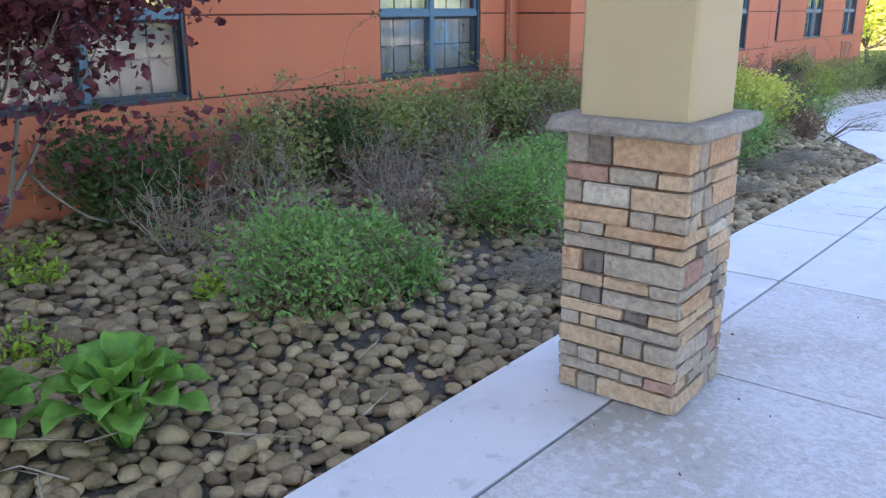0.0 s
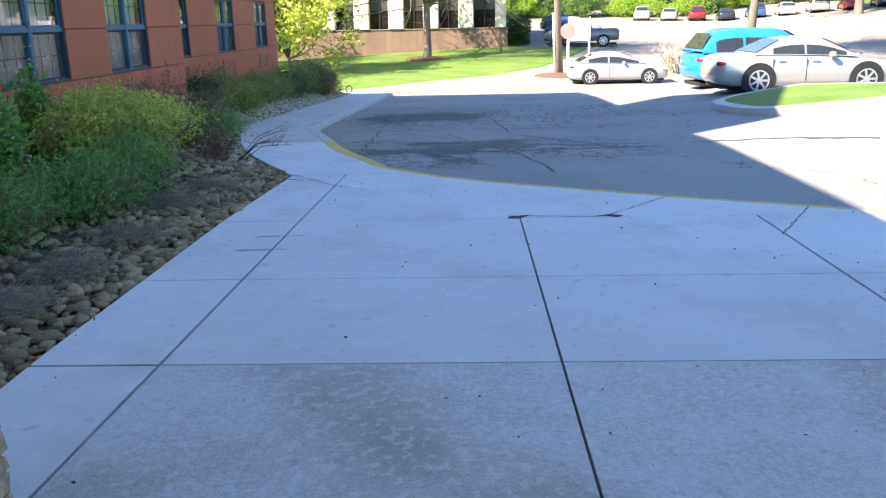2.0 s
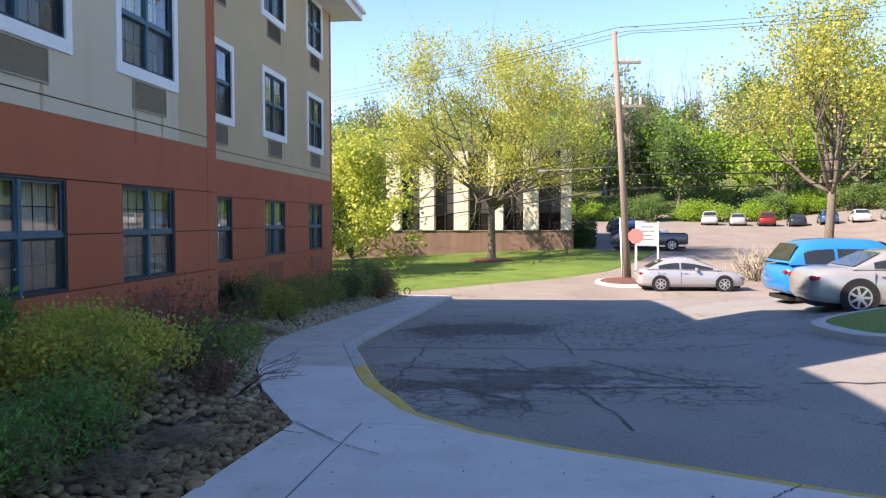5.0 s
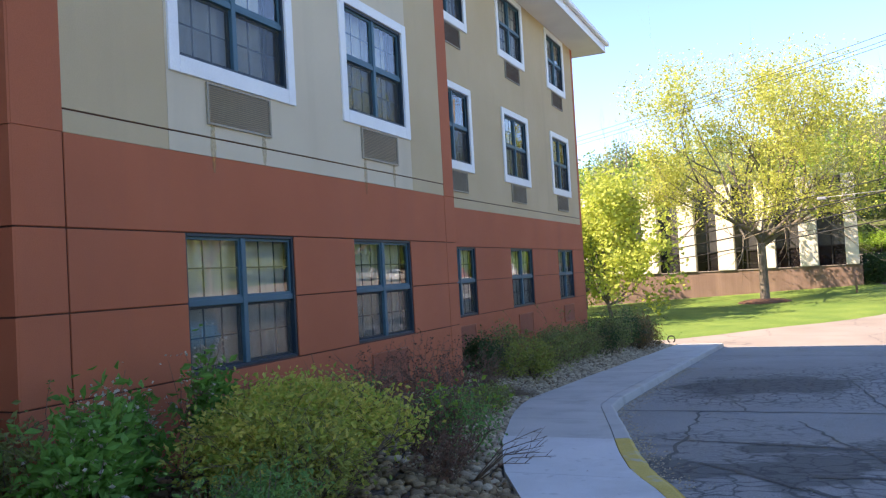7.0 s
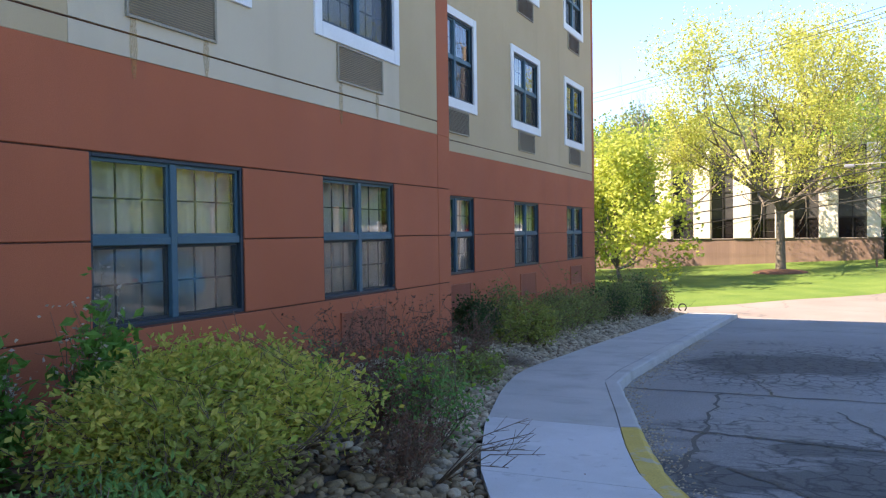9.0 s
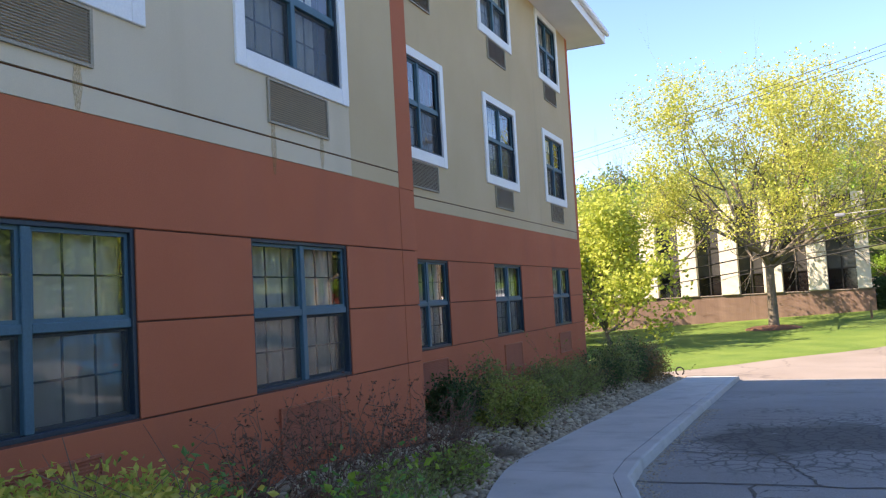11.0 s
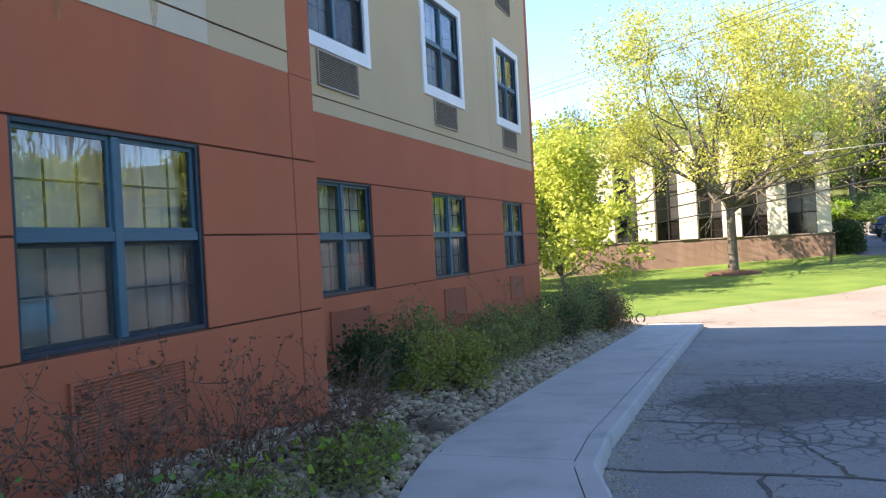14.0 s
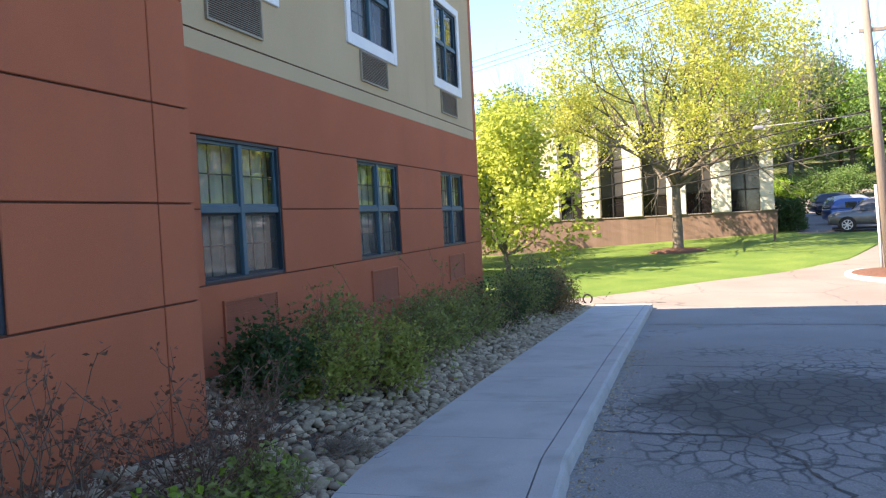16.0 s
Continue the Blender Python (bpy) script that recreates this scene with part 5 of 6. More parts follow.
def car(name, label, x, y, z, rz, length, width, body, cabin, colour, wheel_r, wheels, glass_rows, bed=None, detail=True, group=""):
    """body: (along, bottom, top, half-width share); cabin: (along, base z, roof z); both from the rear."""
    ob = thing(name, label, "car" if bed is None else "truck", (x, y, z), rz, group=group)
    W = width / 2
    at = np.linspace(body[0][0], body[-1][0], 44)
    cols = [np.interp(at, [r[0] for r in body], [r[c] for r in body]) for c in (1, 2, 3)]
    for c in cols:      # ease the corners between stations
        for _ in range(3):
            c[2:-2] = (c[1:-3] + 2 * c[2:-2] + c[3:-1]) / 4
    me = loft([ring_of(a, W * s, b, t) for a, b, t, s in zip(at, *cols)], colour)
    part("body", me, None, ob)
    if cabin:
        vs, fs = [], []
        ca = np.linspace(cabin[0][0], cabin[-1][0], 32)
        cb, ct = (np.interp(ca, [r[0] for r in cabin], [r[c] for r in cabin]) for c in (1, 2))
        for _ in range(6):
            ct[1:-1] = (ct[:-2] + 2 * ct[1:-1] + ct[2:]) / 4
        shell = [tuple(map(float, r)) for r in zip(ca, cb, ct)]
        for a, zb, zt in shell:
            k = min((zt - zb) / 0.45, 1)
            wb, wt = W * 0.90, W * (0.90 - 0.22 * k)
            vs += [(a, wb, zb), (a, (wb + wt) / 2 + 0.02, (zb + zt) / 2), (a, wt, zt - 0.03 * k), (a, wt * 0.8, zt + 0.015 * k), (a, -wt * 0.8, zt + 0.015 * k), (a, -wt, zt - 0.03 * k), (a, -(wb + wt) / 2 - 0.02, (zb + zt) / 2), (a, -wb, zb)]
        for i in range(len(shell) - 1):
            for k in range(7):
                fs.append((i * 8 + k, i * 8 + k + 1, i * 8 + k + 9, i * 8 + k + 8))
        me = mesh_of("cabin", vs, fs, colour, True)
        part("cabin", me, None, ob)
        for a, b in glass_rows:        # side glass between two stations, and the screens
            for sgn in (1, -1):
                g = []
                for s in np.linspace(a, b, 9):
                    s = float(s)
                    zb, zt = float(np.interp(s, ca, cb)), float(np.interp(s, ca, ct))
                    k = min((zt - zb) / 0.45, 1)
                    wb, wt = W * 0.90, W * (0.90 - 0.22 * k)
                    g += [(s, sgn * (wb + 0.006), zb + 0.03), (s, sgn * ((wb + wt) / 2 + 0.028), (zb + zt) / 2), (s, sgn * (wt + 0.008), zt - 0.085 * k)]
                part("side_window", mesh_of("side_window", g, [f for i in range(8) for f in ((3 * i, 3 * i + 3, 3 * i + 4, 3 * i + 1), (3 * i + 1, 3 * i + 4, 3 * i + 5, 3 * i + 2))], CARGLASS), None, ob)
        for i, j in ((0, 1), (len(cabin) - 2, len(cabin) - 1)):
            A, B = cabin[i], cabin[j]
            hi, lo = (B, A) if B[2] > A[2] else (A, B)
            n = Vector((lo[0] - hi[0], 0, 0)).normalized() * 0.012
            t0, t1 = 0.10, 0.9
            q = lambda t: (lo[0] + (hi[0] - lo[0]) * t + n.x, lo[2] + (hi[2] - lo[2]) * t + 0.02)
            (x0, z0), (x1, z1) = q(t0), q(t1)
            part("screen", mesh_of("screen", [(x0, W * 0.8, z0), (x0, -W * 0.8, z0), (x1, -W * 0.62, z1), (x1, W * 0.62, z1)], [(0, 1, 2, 3)], CARGLASS), None, ob)
    if bed:
        a, b, zb = bed
        part("cargo_bed", boxes((a, b, -W * 0.82, W * 0.82, zb, zb + 0.02)), BLACK, ob)
    ty = bmesh.new()
    bmesh.ops.create_cone(ty, cap_ends=True, segments=28, radius1=wheel_r, radius2=wheel_r, depth=0.2, matrix=Matrix.Rotation(radians(90), 4, "X"))
    bmesh.ops.bevel(ty, geom=[e for e in ty.edges if len(e.link_faces) == 2 and any(len(f.verts) > 4 for f in e.link_faces)], offset=0.03, segments=2, affect="EDGES")
    tyre = bpy.data.meshes.new("tyre")
    ty.to_mesh(tyre)
    ty.free()
    tyre.materials.append(BLACK)
    ri = bmesh.new()
    bmesh.ops.create_cone(ri, cap_ends=True, segments=24, radius1=wheel_r * 0.16, radius2=wheel_r * 0.16, depth=0.215, matrix=Matrix.Rotation(radians(90), 4, "X"))
    for k in range(7):
        c = Matrix.Rotation(math.tau * k / 7, 4, "Y")
        r = bmesh.ops.create_cube(ri, size=1, matrix=c @ Matrix.Translation((wheel_r * 0.38, 0, 0)) @ Matrix.Diagonal((wheel_r * 0.5, 0.212, wheel_r * 0.15, 1)))
    for k in range(24):
        c = Matrix.Rotation(math.tau * k / 24, 4, "Y")
        bmesh.ops.create_cube(ri, size=1, matrix=c @ Matrix.Translation((wheel_r * 0.66, 0, 0)) @ Matrix.Diagonal((0.035, 0.21, wheel_r * 0.18, 1)))
    rim = bpy.data.meshes.new("rim")
    ri.to_mesh(rim)
    ri.free()
    rim.materials.append(CHROME)
    for wx in wheels:
        for sgn in (1, -1):
            w = part("wheel", tyre, None, ob, "black tyre with alloy rim")
            w.location = (wx, sgn * (W - 0.09), wheel_r)
            part("rim", rim, None, w)
            if detail:
                arch = bmesh.new()
                bmesh.ops.create_cone(arch, cap_ends=True, segments=28, radius1=wheel_r + 0.06, radius2=wheel_r + 0.06, depth=0.03, matrix=pose(wx, sgn * (W - 0.012), wheel_r + 0.01, 90, 0, 0))
                part("wheel_arch", arch, BLACK, ob)
    if detail:
        zt = np.interp(length * 0.02, [b[0] for b in body], [b[2] for b in body])
        for sgn in (1, -1):
            part("tail_lamp", boxes((-0.005, 0.22, sgn * W * 0.80 - 0.08, sgn * W * 0.80 + 0.08, zt - 0.2, zt - 0.1), bevel=0.03), TAIL, ob)
            part("head_lamp", boxes((length - 0.3, length - 0.05, sgn * W * 0.74 - 0.12, sgn * W * 0.74 + 0.12, 0.62, 0.74), bevel=0.03), CHROME, ob)
            mx = cabin[-2][0] + 0.1 if cabin else length * 0.65
            part("door_mirror", boxes((mx, mx + 0.13, sgn * (W + 0.04) - 0.08, sgn * (W + 0.04) + 0.08, cabin[-1][1] - 0.0, cabin[-1][1] + 0.13) if cabin else (mx, mx + 0.1, sgn * W, sgn * W + 0.1, 0.9, 1.0), bevel=0.03), colour, ob)
            for a, b in glass_rows:
                part("door_seam", boxes((a - 0.012, a, sgn * (W * 0.985), sgn * (W * 0.985) + sgn * 0.012 if sgn > 0 else sgn * (W * 0.985) + 0.012, 0.34, 0.88)) if sgn > 0 else boxes((a - 0.012, a, -W * 1.0 - 0.004, -W * 0.985, 0.34, 0.88)), BLACK, ob)
                part("door_handle", boxes((a + 0.1, a + 0.28, sgn * (W + 0.004) - 0.012, sgn * (W + 0.004) + 0.012, 0.80, 0.825), bevel=0.006), colour, ob)
        # underbody box, painted black to give the shade under the car
        part("underbody_shade", boxes((0.15, length - 0.2, -W * 0.7, W * 0.7, 0.14, 0.24)), BLACK, ob, "black underbody box with the shade below painted in")
    return ob


SILVER = paint("silver_paint", (0.40, 0.41, 0.42))
CHAMPAGNE = paint("champagne_paint", (0.36, 0.36, 0.345))
BLUEP = paint("bright_blue_paint", (0.01, 0.22, 0.55), metal=0.2)
GREYP = paint("grey_truck_paint", (0.10, 0.105, 0.11))
SEDAN_BODY = [(0, 0.36, 0.80, 0.70), (0.06, 0.26, 0.94, 0.86), (0.35, 0.2, 1.0, 0.97), (1.2, 0.18, 0.99, 1), (2.4, 0.18, 0.95, 1), (3.4, 0.18, 0.92, 0.99), (4.2, 0.2, 0.80, 0.92), (4.5, 0.24, 0.70, 0.80), (4.62, 0.32, 0.58, 0.62)]
SEDAN_CAB = [(0.35, 0.97, 0.99), (1.15, 0.97, 1.40), (1.7, 0.96, 1.475), (2.3, 0.95, 1.46), (3.55, 0.92, 0.94)]
SUV_BODY = [(0, 0.45, 0.95, 0.8), (0.05, 0.35, 1.02, 0.92), (0.4, 0.26, 1.08, 1), (1.2, 0.24, 1.08, 1), (2.8, 0.24, 1.06, 1), (3.7, 0.26, 1.0, 0.97), (4.3, 0.28, 0.92, 0.9), (4.55, 0.36, 0.75, 0.7)]
SUV_CAB = [(0.1, 1.05, 1.1), (0.45, 1.06, 1.62), (1.2, 1.06, 1.70), (2.4, 1.05, 1.68), (3.5, 1.02, 1.04)]
CONV_BODY = [(0, 0.36, 0.76, 0.7), (0.06, 0.26, 0.90, 0.86), (0.4, 0.2, 0.98, 0.97), (1.2, 0.18, 0.97, 1), (2.6, 0.18, 0.92, 1), (3.5, 0.18, 0.86, 0.97), (4.2, 0.2, 0.74, 0.88), (4.5, 0.3, 0.6, 0.66)]
CONV_CAB = [(0.85, 0.94, 0.96), (1.6, 0.95, 1.32), (2.1, 0.93, 1.36), (2.5, 0.92, 1.33), (3.35, 0.88, 0.9)]
PICK_BODY = [(0, 0.5, 1.2, 0.92), (0.05, 0.45, 1.26, 0.98), (2.0, 0.4, 1.27, 1), (2.05, 0.4, 1.27, 1), (4.2, 0.4, 1.25, 1), (5.3, 0.42, 1.2, 0.97), (5.6, 0.5, 0.95, 0.85)]
PICK_CAB = [(1.95, 1.24, 1.26), (2.1, 1.24, 1.84), (2.9, 1.24, 1.9), (3.6, 1.24, 1.86), (4.35, 1.22, 1.26)]

car("sedan", "silver four-door sedan parked in the sun", 5.55, 38.75, road_z(6.5, 38), 0, 4.62, 1.8, SEDAN_BODY, SEDAN_CAB, SILVER, 0.33, (0.93, 3.68), ((0.85, 1.75), (1.82, 3.2)))
car("suv", "bright blue sport utility vehicle parked beside a convertible", 7.0, 23.1, road_z(7.5, 23.1) - 0.04, 4, 4.6, 1.86, SUV_BODY, SUV_CAB, BLUEP, 0.36, (0.95, 3.6), ((0.5, 1.25), (1.33, 2.1), (2.18, 3.15)))
car("convertible", "champagne silver two-door coupe parked by the grass island", 6.7, 20.1, road_z(7.8, 20.1) - 0.05, 0, 4.55, 1.83, CONV_BODY, CONV_CAB, CHAMPAGNE, 0.35, (0.98, 3.55), ((1.3, 2.05), (2.1, 3.05)))
car("pickup", "grey pickup truck parked by the office", 12.4, 63.0, road_z(10, 63), 172, 5.6, 2.0, PICK_BODY, PICK_CAB, GREYP, 0.42, (1.15, 4.6), ((2.25, 2.9), (2.98, 3.9)), bed=(0.15, 1.85, 1.272))
far_paints = [paint("far_car_%s" % n, c) for n, c in (("dark", (0.03, 0.035, 0.05)), ("white", (0.7, 0.7, 0.7)), ("red", (0.3, 0.03, 0.03)), ("blue", (0.05, 0.12, 0.3)), ("silver", (0.45, 0.46, 0.47)))]
WORDS = ["dark", "white", "red", "blue", "silver"]
for k in range(10):
    i = (k * 3 + 1) % 5
    x, y = 21.5 + k * 2.9, 98.0 - k * 1.3
    car("far_car", "%s car in the parking lot row" % WORDS[i], x, y, road_z(x, y), 78, 4.6, 1.85, SEDAN_BODY if k % 2 else SUV_BODY, SEDAN_CAB if k % 2 else SUV_CAB, far_paints[i], 0.33, (0.93, 3.68), ((1.0, 1.75), (1.82, 2.95)), detail=False, group="cars in the far parking row")
for k, (x, y) in enumerate(((7.6, 69.5), (8.4, 74.5), (8.2, 80.0))):
    car("far_car", "%s car beside the office" % ("blue", "silver", "dark")[k], x, y, road_z(x, y), 10, 4.6, 1.85, SUV_BODY, SUV_CAB, far_paints[(3, 4, 0)[k]], 0.33, (0.93, 3.68), ((1.0, 1.75), (1.82, 2.95)), detail=False, group="cars beside the office")

# ---- pole, wires and signs ----
PLX, PLY = 5.75, 43.6
PLZ = road_z(PLX, PLY)
pole = thing("utility_pole", "weathered wooden utility pole with crossarms and insulators", "utility pole", (PLX, PLY, PLZ))
lean = Vector((-0.75, 0, 12.7))
part("shaft", tubes("shaft", [[(Vector((0, 0, -0.2)), 0.19), (lean * 0.5, 0.165), (lean, 0.12)]], WOODPOLE, 12), None, pole)
for t, l0, l1 in ((0.875, -0.15, 1.25), (0.70, -0.3, 1.35)):
    c = lean * t
    part("crossarm", boxes((c.x + l0, c.x + l1, -0.06, 0.06, c.z - 0.07, c.z + 0.07), bevel=0.01), WOODPOLE, pole)
    part("brace", tubes("brace", [[(c + Vector((0.1, 0.07, -0.7)), 0.02), (c + Vector((l1 * 0.55, 0.07, -0.05)), 0.02)]], METAL, 5), None, pole)
    for s in (0.25, 0.6, 1.1):
        if s < l1:
            ins = [(c + Vector((s, 0, 0.07)), 0.03)] + [(c + Vector((s, 0, 0.1 + 0.05 * k)), 0.085 if k % 2 else 0.045) for k in range(8 if t < 0.8 else 4)]
            part("insulator", tubes("insulator", [ins], WHITE, 8), None, pole)
part("pole_top_arm", tubes("pole_top_arm", [[(lean * 0.97, 0.03), (lean + Vector((0.25, 0, 0.25)), 0.025), (lean + Vector((1.2, 0, 0.2)), 0.02)]], METAL, 6), None, pole)
part("guard", tubes("guard", [[(Vector((-0.28, 0.05, 0)), 0.05), (Vector((-0.42, 0.05, 3.2)), 0.05)]], WHITE, 8), None, pole, "white plastic cable guard")
part("street_light", boxes((-4.6, -4.2, -0.12, 0.12, 5.55, 5.7), bevel=0.04), METAL, pole)
part("light_arm", tubes("light_arm", [[(lean * 0.46, 0.014), (Vector((-2.2, 0, 5.75)), 0.014), (Vector((-4.25, 0, 5.66)), 0.012)]], METAL, 6), None, pole)


def wire(a, b, sag, r, group):
    a, b = Vector(a), Vector(b)
    ch = []
    for i in range(25):
        t = i / 24
        q = a.lerp(b, t)
        q.z -= sag * 4 * t * (1 - t)
        ch.append((q, r))
    tagged(new("power_line", tubes("power_line", [ch], BLACK, 4)), "thin black overhead cable slung from the utility pole", "cable", group)


for k, (z, r) in enumerate(((7.2, 0.02), (6.6, 0.03), (6.0, 0.035), (5.3, 0.03))):
    wire((PLX - 0.4, PLY, PLZ + z - 0.6), (-26, 76, 3.0 - 0.65 * k), 0.5, r, "low cables")
    wire((PLX - 0.3, PLY, PLZ + z - 0.6), (46, 52, 7.4 - 0.5 * k), 0.5, r, "low cables")
for k, z in enumerate((12.9, 12.7, 12.6)):
    wire((PLX - 0.6 + 0.4 * k, PLY, PLZ + z), (-40, 80 + 2 * k, 12), 0.8, 0.012, "high wires")
    wire((PLX - 0.6 + 0.4 * k, PLY, PLZ + z), (48, 36 + 2 * k, 14.5), 0.8, 0.012, "high wires")

isl = thing("traffic_island", "small kerbed mulch island at the pole's foot", "island", (5.4, 42.0, road_z(5.4, 42)), kind="structure")
bm = bmesh.new()
bmesh.ops.create_cone(bm, cap_ends=True, segments=32, radius1=1.0, radius2=0.95, depth=0.16, matrix=Matrix.Diagonal((1.5, 2.6, 1, 1)))
part("kerb", bm, CONCRETE, isl)
bm = bmesh.new()
bmesh.ops.create_uvsphere(bm, u_segments=24, v_segments=8, radius=0.85, matrix=Matrix.Translation((0, 0, 0.06)) @ Matrix.Diagonal((1.5, 2.6, 0.16, 1)))
part("mulch", bm, MULCH, isl)

stop = thing("stop_sign", "faded red octagonal sign on a white post", "sign", (5.95, 42.3, road_z(5.95, 42.3) + 0.1))
part("post", boxes((-0.035, 0.035, -0.03, 0.03, 0, 2.5)), WHITE, stop)
bm = bmesh.new()
bmesh.ops.create_cone(bm, cap_ends=True, segments=8, radius1=0.40, radius2=0.40, depth=0.02, matrix=Matrix.Translation((0, -0.05, 2.2)) @ pose(0, 0, 0, 90, 0, 0) @ Matrix.Rotation(radians(22.5), 4, "Z"))
part("plate", bm, FADEDRED, stop)
board = thing("sign_board", "white property sign board on two posts", "sign", (7.6, 50.0, road_z(7.6, 50)), -8)
for s in (-0.62, 0.62):
    part("post", boxes((s - 0.05, s + 0.05, -0.05, 0.05, 0, 2.75), bevel=0.008), WHITE, board)
part("panel", boxes((-0.57, 0.57, -0.03, 0.03, 1.35, 2.65), bevel=0.01), WHITE, board)
for k, (w, z) in enumerate(((0.35, 2.4), (0.42, 2.15), (0.3, 1.9), (0.38, 1.65))):
    part("lettering", boxes((-w, w, -0.036, -0.031, z, z + 0.1)), METAL, board)
# grass island beside the parked cars
def island_xy(t):
    a = math.tau * t
    return 11.7 + 6.0 * math.copysign(abs(math.cos(a)) ** 0.6, math.cos(a)), 15.3 + 3.0 * math.copysign(abs(math.sin(a)) ** 0.6, math.sin(a)) + 0.0


gi = thing("grass_island", "kerbed parking lot island with short green grass", "island", kind="structure")
n = 72
rows = []
for f, dz in ((1.0, -0.1), (1.0, 0.13), (0.975, 0.15), (0.955, 0.13)):
    rows.append([(11.7 + (island_xy(k / n)[0] - 11.7) * f, 15.3 + (island_xy(k / n)[1] - 15.3) * f) + (dz,) for k in range(n)])
vs = [(x, y, road_z(x, y) + dz) for r in rows for x, y, dz in r]
part("kerb", mesh_of("kerb", vs, [(i * n + k, i * n + (k + 1) % n, (i + 1) * n + (k + 1) % n, (i + 1) * n + k) for i in range(3) for k in range(n)], WALKCON), None, gi)
vs, fs = [], []
for f in (0.96, 0.8, 0.5, 0.2, 0.0):
    for k in range(n):
        x, y = 11.7 + (island_xy(k / n)[0] - 11.7) * f, 15.3 + (island_xy(k / n)[1] - 15.3) * f
        vs.append((x, y, road_z(x, y) + 0.13 + 0.12 * (1 - f)))
fs = [(i * n + k, i * n + (k + 1) % n, (i + 1) * n + (k + 1) % n, (i + 1) * n + k) for i in range(4) for k in range(n)]
part("turf", mesh_of("turf", vs, fs, GRASS, True), None, gi)
# dry ornamental grass and stump beside the parked sedan
og = thing("ornamental_grass", "clump of tan dry ornamental grass", "grass", (12.6, 43.5, road_z(12.6, 43.5)))
rg = np.random.default_rng(12)
part("blade_tuft", leaf_mesh("blade_tuft", rg.normal(size=(1500, 3)) * np.array([0.6, 0.6, 0.25]) + np.array([0, 0, 0.35]), 0.7, LEAF["bud"], rg, 2.0, 0.05), None, og)
post = thing("marker_post", "short dark wooden marker post on the lawn", "post", (3.3, 58.5, road_z(3.3, 58.5)))
part("shaft", boxes((-0.06, 0.06, -0.06, 0.06, 0, 1.0), bevel=0.01), TWIG, post)
hoop = thing("hose_hoop", "coiled black hose end by the bed", "hose", (-4.35, 34.2, walk_z(34) + 0.05))
part("coil", tubes("coil", [[(Vector((0.13 * math.cos(a / 3), 0, 0.13 + 0.13 * math.sin(a / 3))), 0.025) for a in range(-3, 14)]], BLACK, 6), None, hoop)


# ---- river rocks ----
def pebble(seed, sub):
    bm = bmesh.new()
    bmesh.ops.create_icosphere(bm, subdivisions=sub, radius=0.5)
    off = Vector((seed * 7.3, seed * 3.1, seed))
    for v in bm.verts:
        v.co *= 1 + 0.42 * noise.noise(v.co * 1.9 + off) + 0.16 * noise.noise(v.co * 4 + off)
    me = bpy.data.meshes.new("rock")
    bm.to_mesh(me)
    bm.free()
    return me


rr = np.random.default_rng(15)


def rock_share(x, y):
    """How thickly rocks lie: dense by the pavement, thin under the shrubs."""
    d = walk_left(y) - x
    patch = noise.noise(Vector((x * 0.9, y * 0.9, 3)))
    if d < 0.03:
        return 0
    if y < 1.3:
        return (0.95 if d < 1.5 else 0.5) if patch > -0.2 else 0.35
    if y < 8.5:
        return 0.95 if d < 0.55 + 0.25 * patch else 0.22
    if y < 12:
        return 0.95 if d < 0.75 else 0.35
    return 0.97 if d < 1.9 and patch > -0.45 else 0.3


singles, rest = [], []
cells = {}
tries = 0
while tries < 60000:
    tries += 1
    y = rr.uniform(-2.6, 34.0) if tries % 3 else rr.uniform(-2.2, 9)
    left = -5.7 if not (BAY0 - 0.1 < y < BAY1 + 0.1) else -4.9
    x = rr.uniform(left, walk_left(y) - 0.02)
    if rr.uniform() > rock_share(x, y):
        continue
    s = rr.uniform(0.046, 0.115) * (1.25 if rr.uniform() > 0.9 else 1)
    if y > 12:
        s *= 0.95
    key = (int(x * 12), int(y * 12))
    near = [q for i in (-1, 0, 1) for j in (-1, 0, 1) for q in cells.get((key[0] + i, key[1] + j), ())]
    if any((q[0] - x) ** 2 + (q[1] - y) ** 2 < (0.31 * (q[2] + s)) ** 2 for q in near):
        continue
    cells.setdefault(key, []).append((x, y, s))
    m = (x, y, bed_z(x, y) + s * rr.uniform(0.16, 0.34), s * rr.uniform(1.0, 1.45), s * rr.uniform(0.8, 1.05), s * rr.uniform(0.5, 0.75), rr.uniform(0, 360), rr.uniform(-16, 16))
    if -1.2 < y < 1.6 and walk_left(y) - x < 1.35 and len(singles) < 300:
        singles.append(m)
    else:
        rest.append(m)
fine = [pebble(k, 2) for k in range(8)]
base = []
for me in [pebble(20 + k, 2) for k in range(6)]:
    base.append((np.array([v.co[:] for v in me.vertices]), np.array([p.vertices[:] for p in me.polygons])))
for near, material, what in ((True, ROCKB, "brown and tan river rocks covering the planting bed"), (False, ROCK, "pale tan and grey river rocks beside the sidewalk")):
    vs, fs, count = [], [], 0
    for k, (x, y, z, a, b, c, rz, rx) in enumerate(rest):
        if (y + 0.6 * math.sin(k) < 9.5) != near:
            continue
        v, f = base[k % 6]
        m = np.array((pose(x, y, z, rx, rx * 0.5, rz) @ Matrix.Diagonal((a, b, c, 1))))
        vs.append(v @ m[:3, :3].T + m[:3, 3])
        fs.append(f + count)
        count += len(v)
    tagged(new("river_rocks", mesh_of("river_rocks", np.concatenate(vs).tolist(), np.concatenate(fs).tolist(), material, True)), what, "rocks", "", "stuff")
bed = bpy.data.objects["planting_bed"]
for me in fine:
    me.materials.append(ROCKP)
    me.polygons.foreach_set("use_smooth", [True] * len(me.polygons))
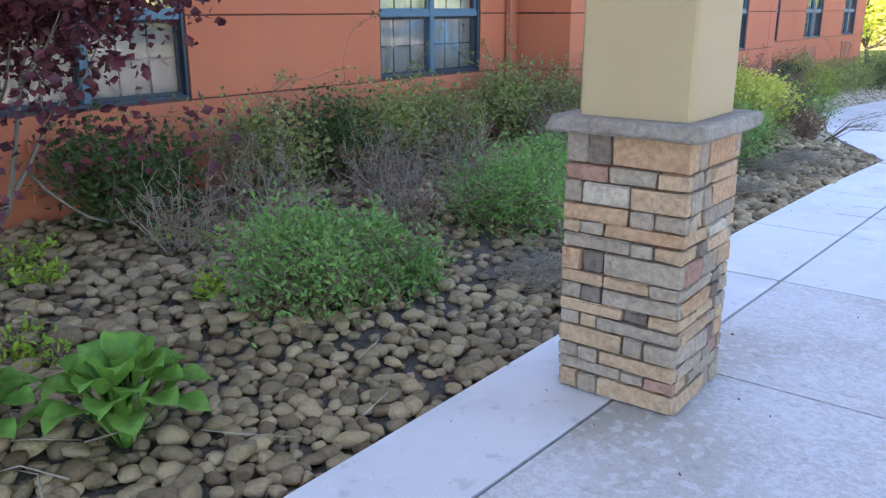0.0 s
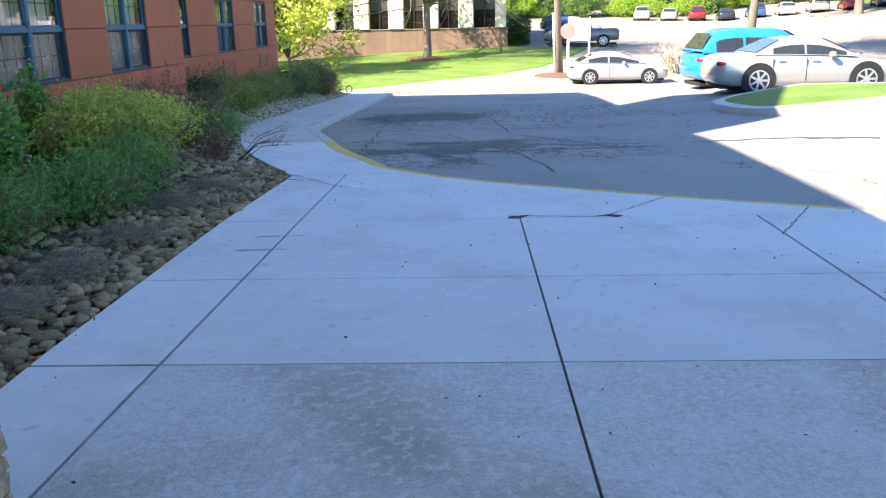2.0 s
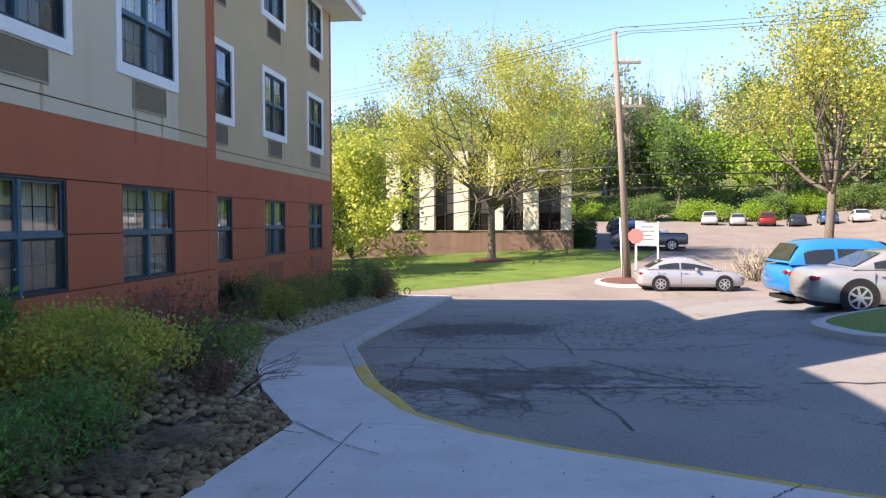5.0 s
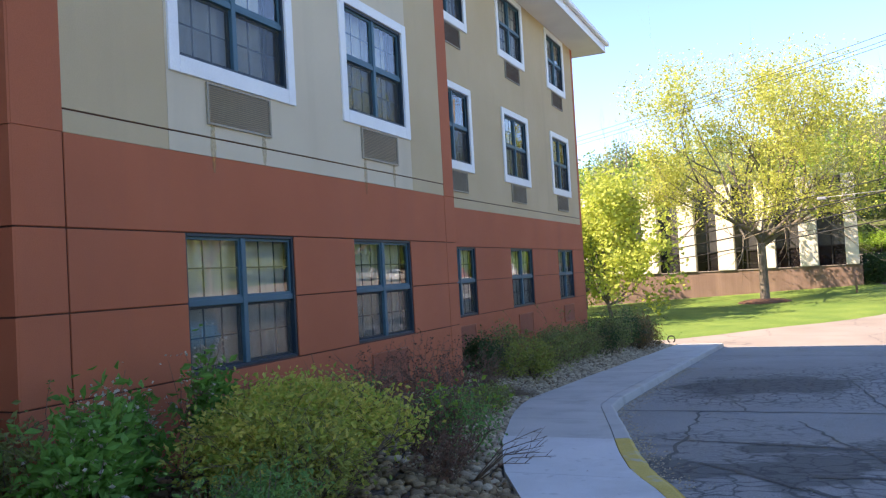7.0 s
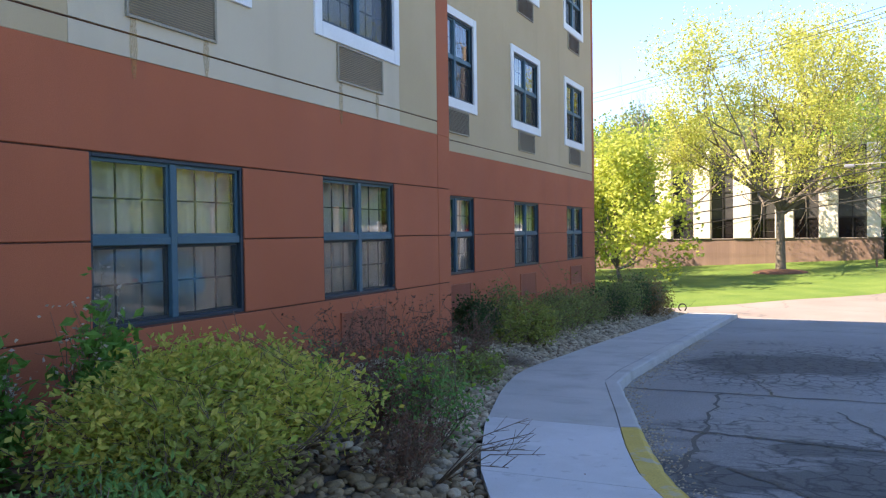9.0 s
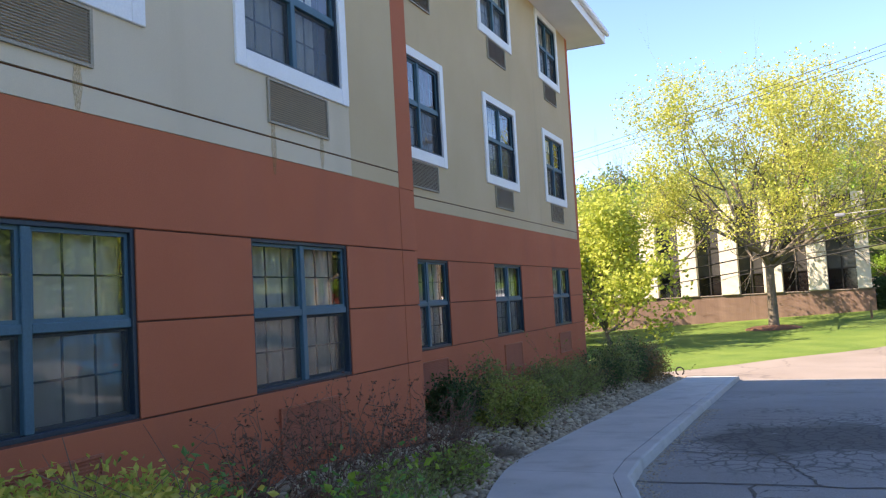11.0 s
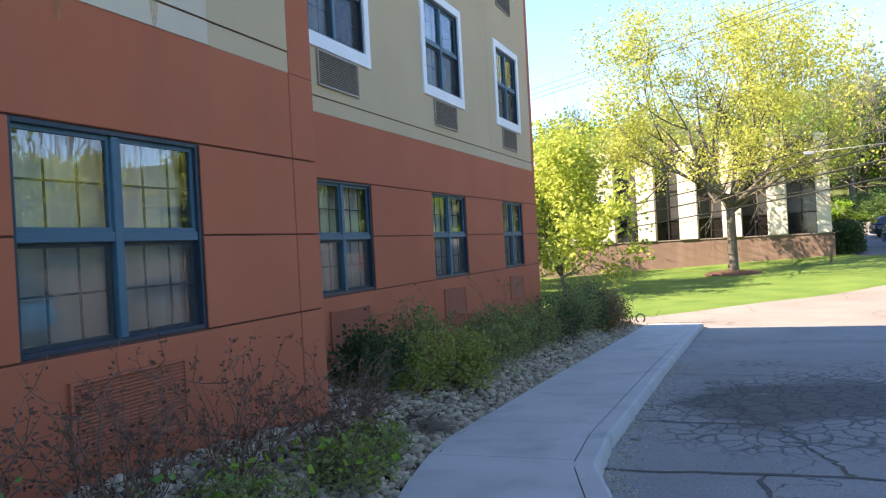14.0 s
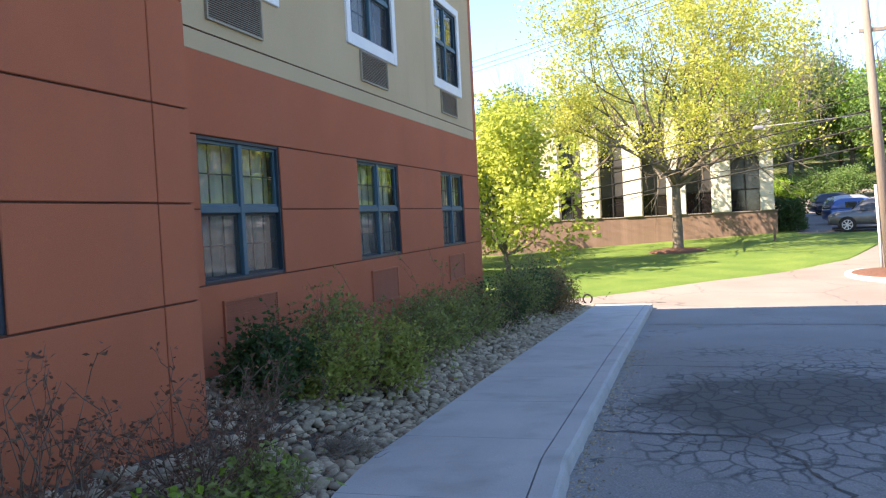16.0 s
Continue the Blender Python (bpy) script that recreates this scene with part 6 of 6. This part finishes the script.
for k, (x, y, z, a, b, c, rz, rx) in enumerate(singles):
    ob = new("rock", fine[k % 8])
    ob.parent = bed
    ob.matrix_local = pose(x, y, z, rx, 0, rz) @ Matrix.Diagonal((a, b, c, 1))
# dry leaves and bits of stem lying on the soil
n = 5200
ly = rr.uniform(-2.4, 20, n)
lx = np.array([rr.uniform(-5.6, walk_left(y) - 0.05) for y in ly])
lp = [(x, y, bed_z(x, y) + 0.012 + rr.uniform(0, 0.03)) for x, y in zip(lx, ly)]
tagged(new("leaf_litter", leaf_mesh("leaf_litter", lp, 0.05, LEAF["dry"], rr, -0.25, 0.6)), "dry brown leaf litter scattered on the bed", "leaf litter", "", "stuff")
ch = []
for k in range(140):
    y = rr.uniform(-2, 20)
    x = rr.uniform(max(-5.5, walk_left(y) - 2.4), walk_left(y) - 0.1)
    a, l = rr.uniform(0, math.tau), rr.uniform(0.1, 0.45)
    z = bed_z(x, y) + 0.06
    ch.append([(Vector((x, y, z)), 0.005), (Vector((x + l * 0.5 * math.cos(a), y + l * 0.5 * math.sin(a), z + 0.03)), 0.004), (Vector((x + l * math.cos(a + 0.3), y + l * math.sin(a + 0.3), z)), 0.003)])
tagged(new("fallen_twigs", tubes("fallen_twigs", ch, DEADTWIG, 4)), "fallen grey twigs lying on the bed", "twigs", "", "stuff")
# grit washed into the gutter, and specks of debris on the concrete
vs, fs = [], []
for k in range(1500):
    y = rr.uniform(9.5, 24)
    x = road_edge(y) + 0.02 + abs(rr.normal()) * 0.13
    s, z = rr.uniform(0.005, 0.016), road_z(x, y)
    o = len(vs)
    vs += [(x - s, y, z), (x, y - s, z), (x + s, y, z), (x, y + s, z), (x + s * 0.2, y, z + s * 0.9)]
    fs += [(o, o + 1, o + 4), (o + 1, o + 2, o + 4), (o + 2, o + 3, o + 4), (o + 3, o, o + 4)]
tagged(new("gutter_grit", mesh_of("gutter_grit", vs, fs, ROCK)), "grey and brown grit lying in the gutter along the kerb", "grit", "", "stuff")
lp = []
while len(lp) < 240:
    x, y = rr.uniform(-1.7, 4.5), rr.uniform(-2.5, 10.5)
    if walk_left(y) + 0.02 < x < road_edge(max(y, 3.7)) - 0.25:
        lp.append((x, y, walk_z(y) + 0.004))
tagged(new("pavement_debris", leaf_mesh("pavement_debris", lp, 0.02, LEAF["dry"], rr, 0.0, 0.6)), "small dry leaf bits and specks on the concrete", "debris", "", "stuff")
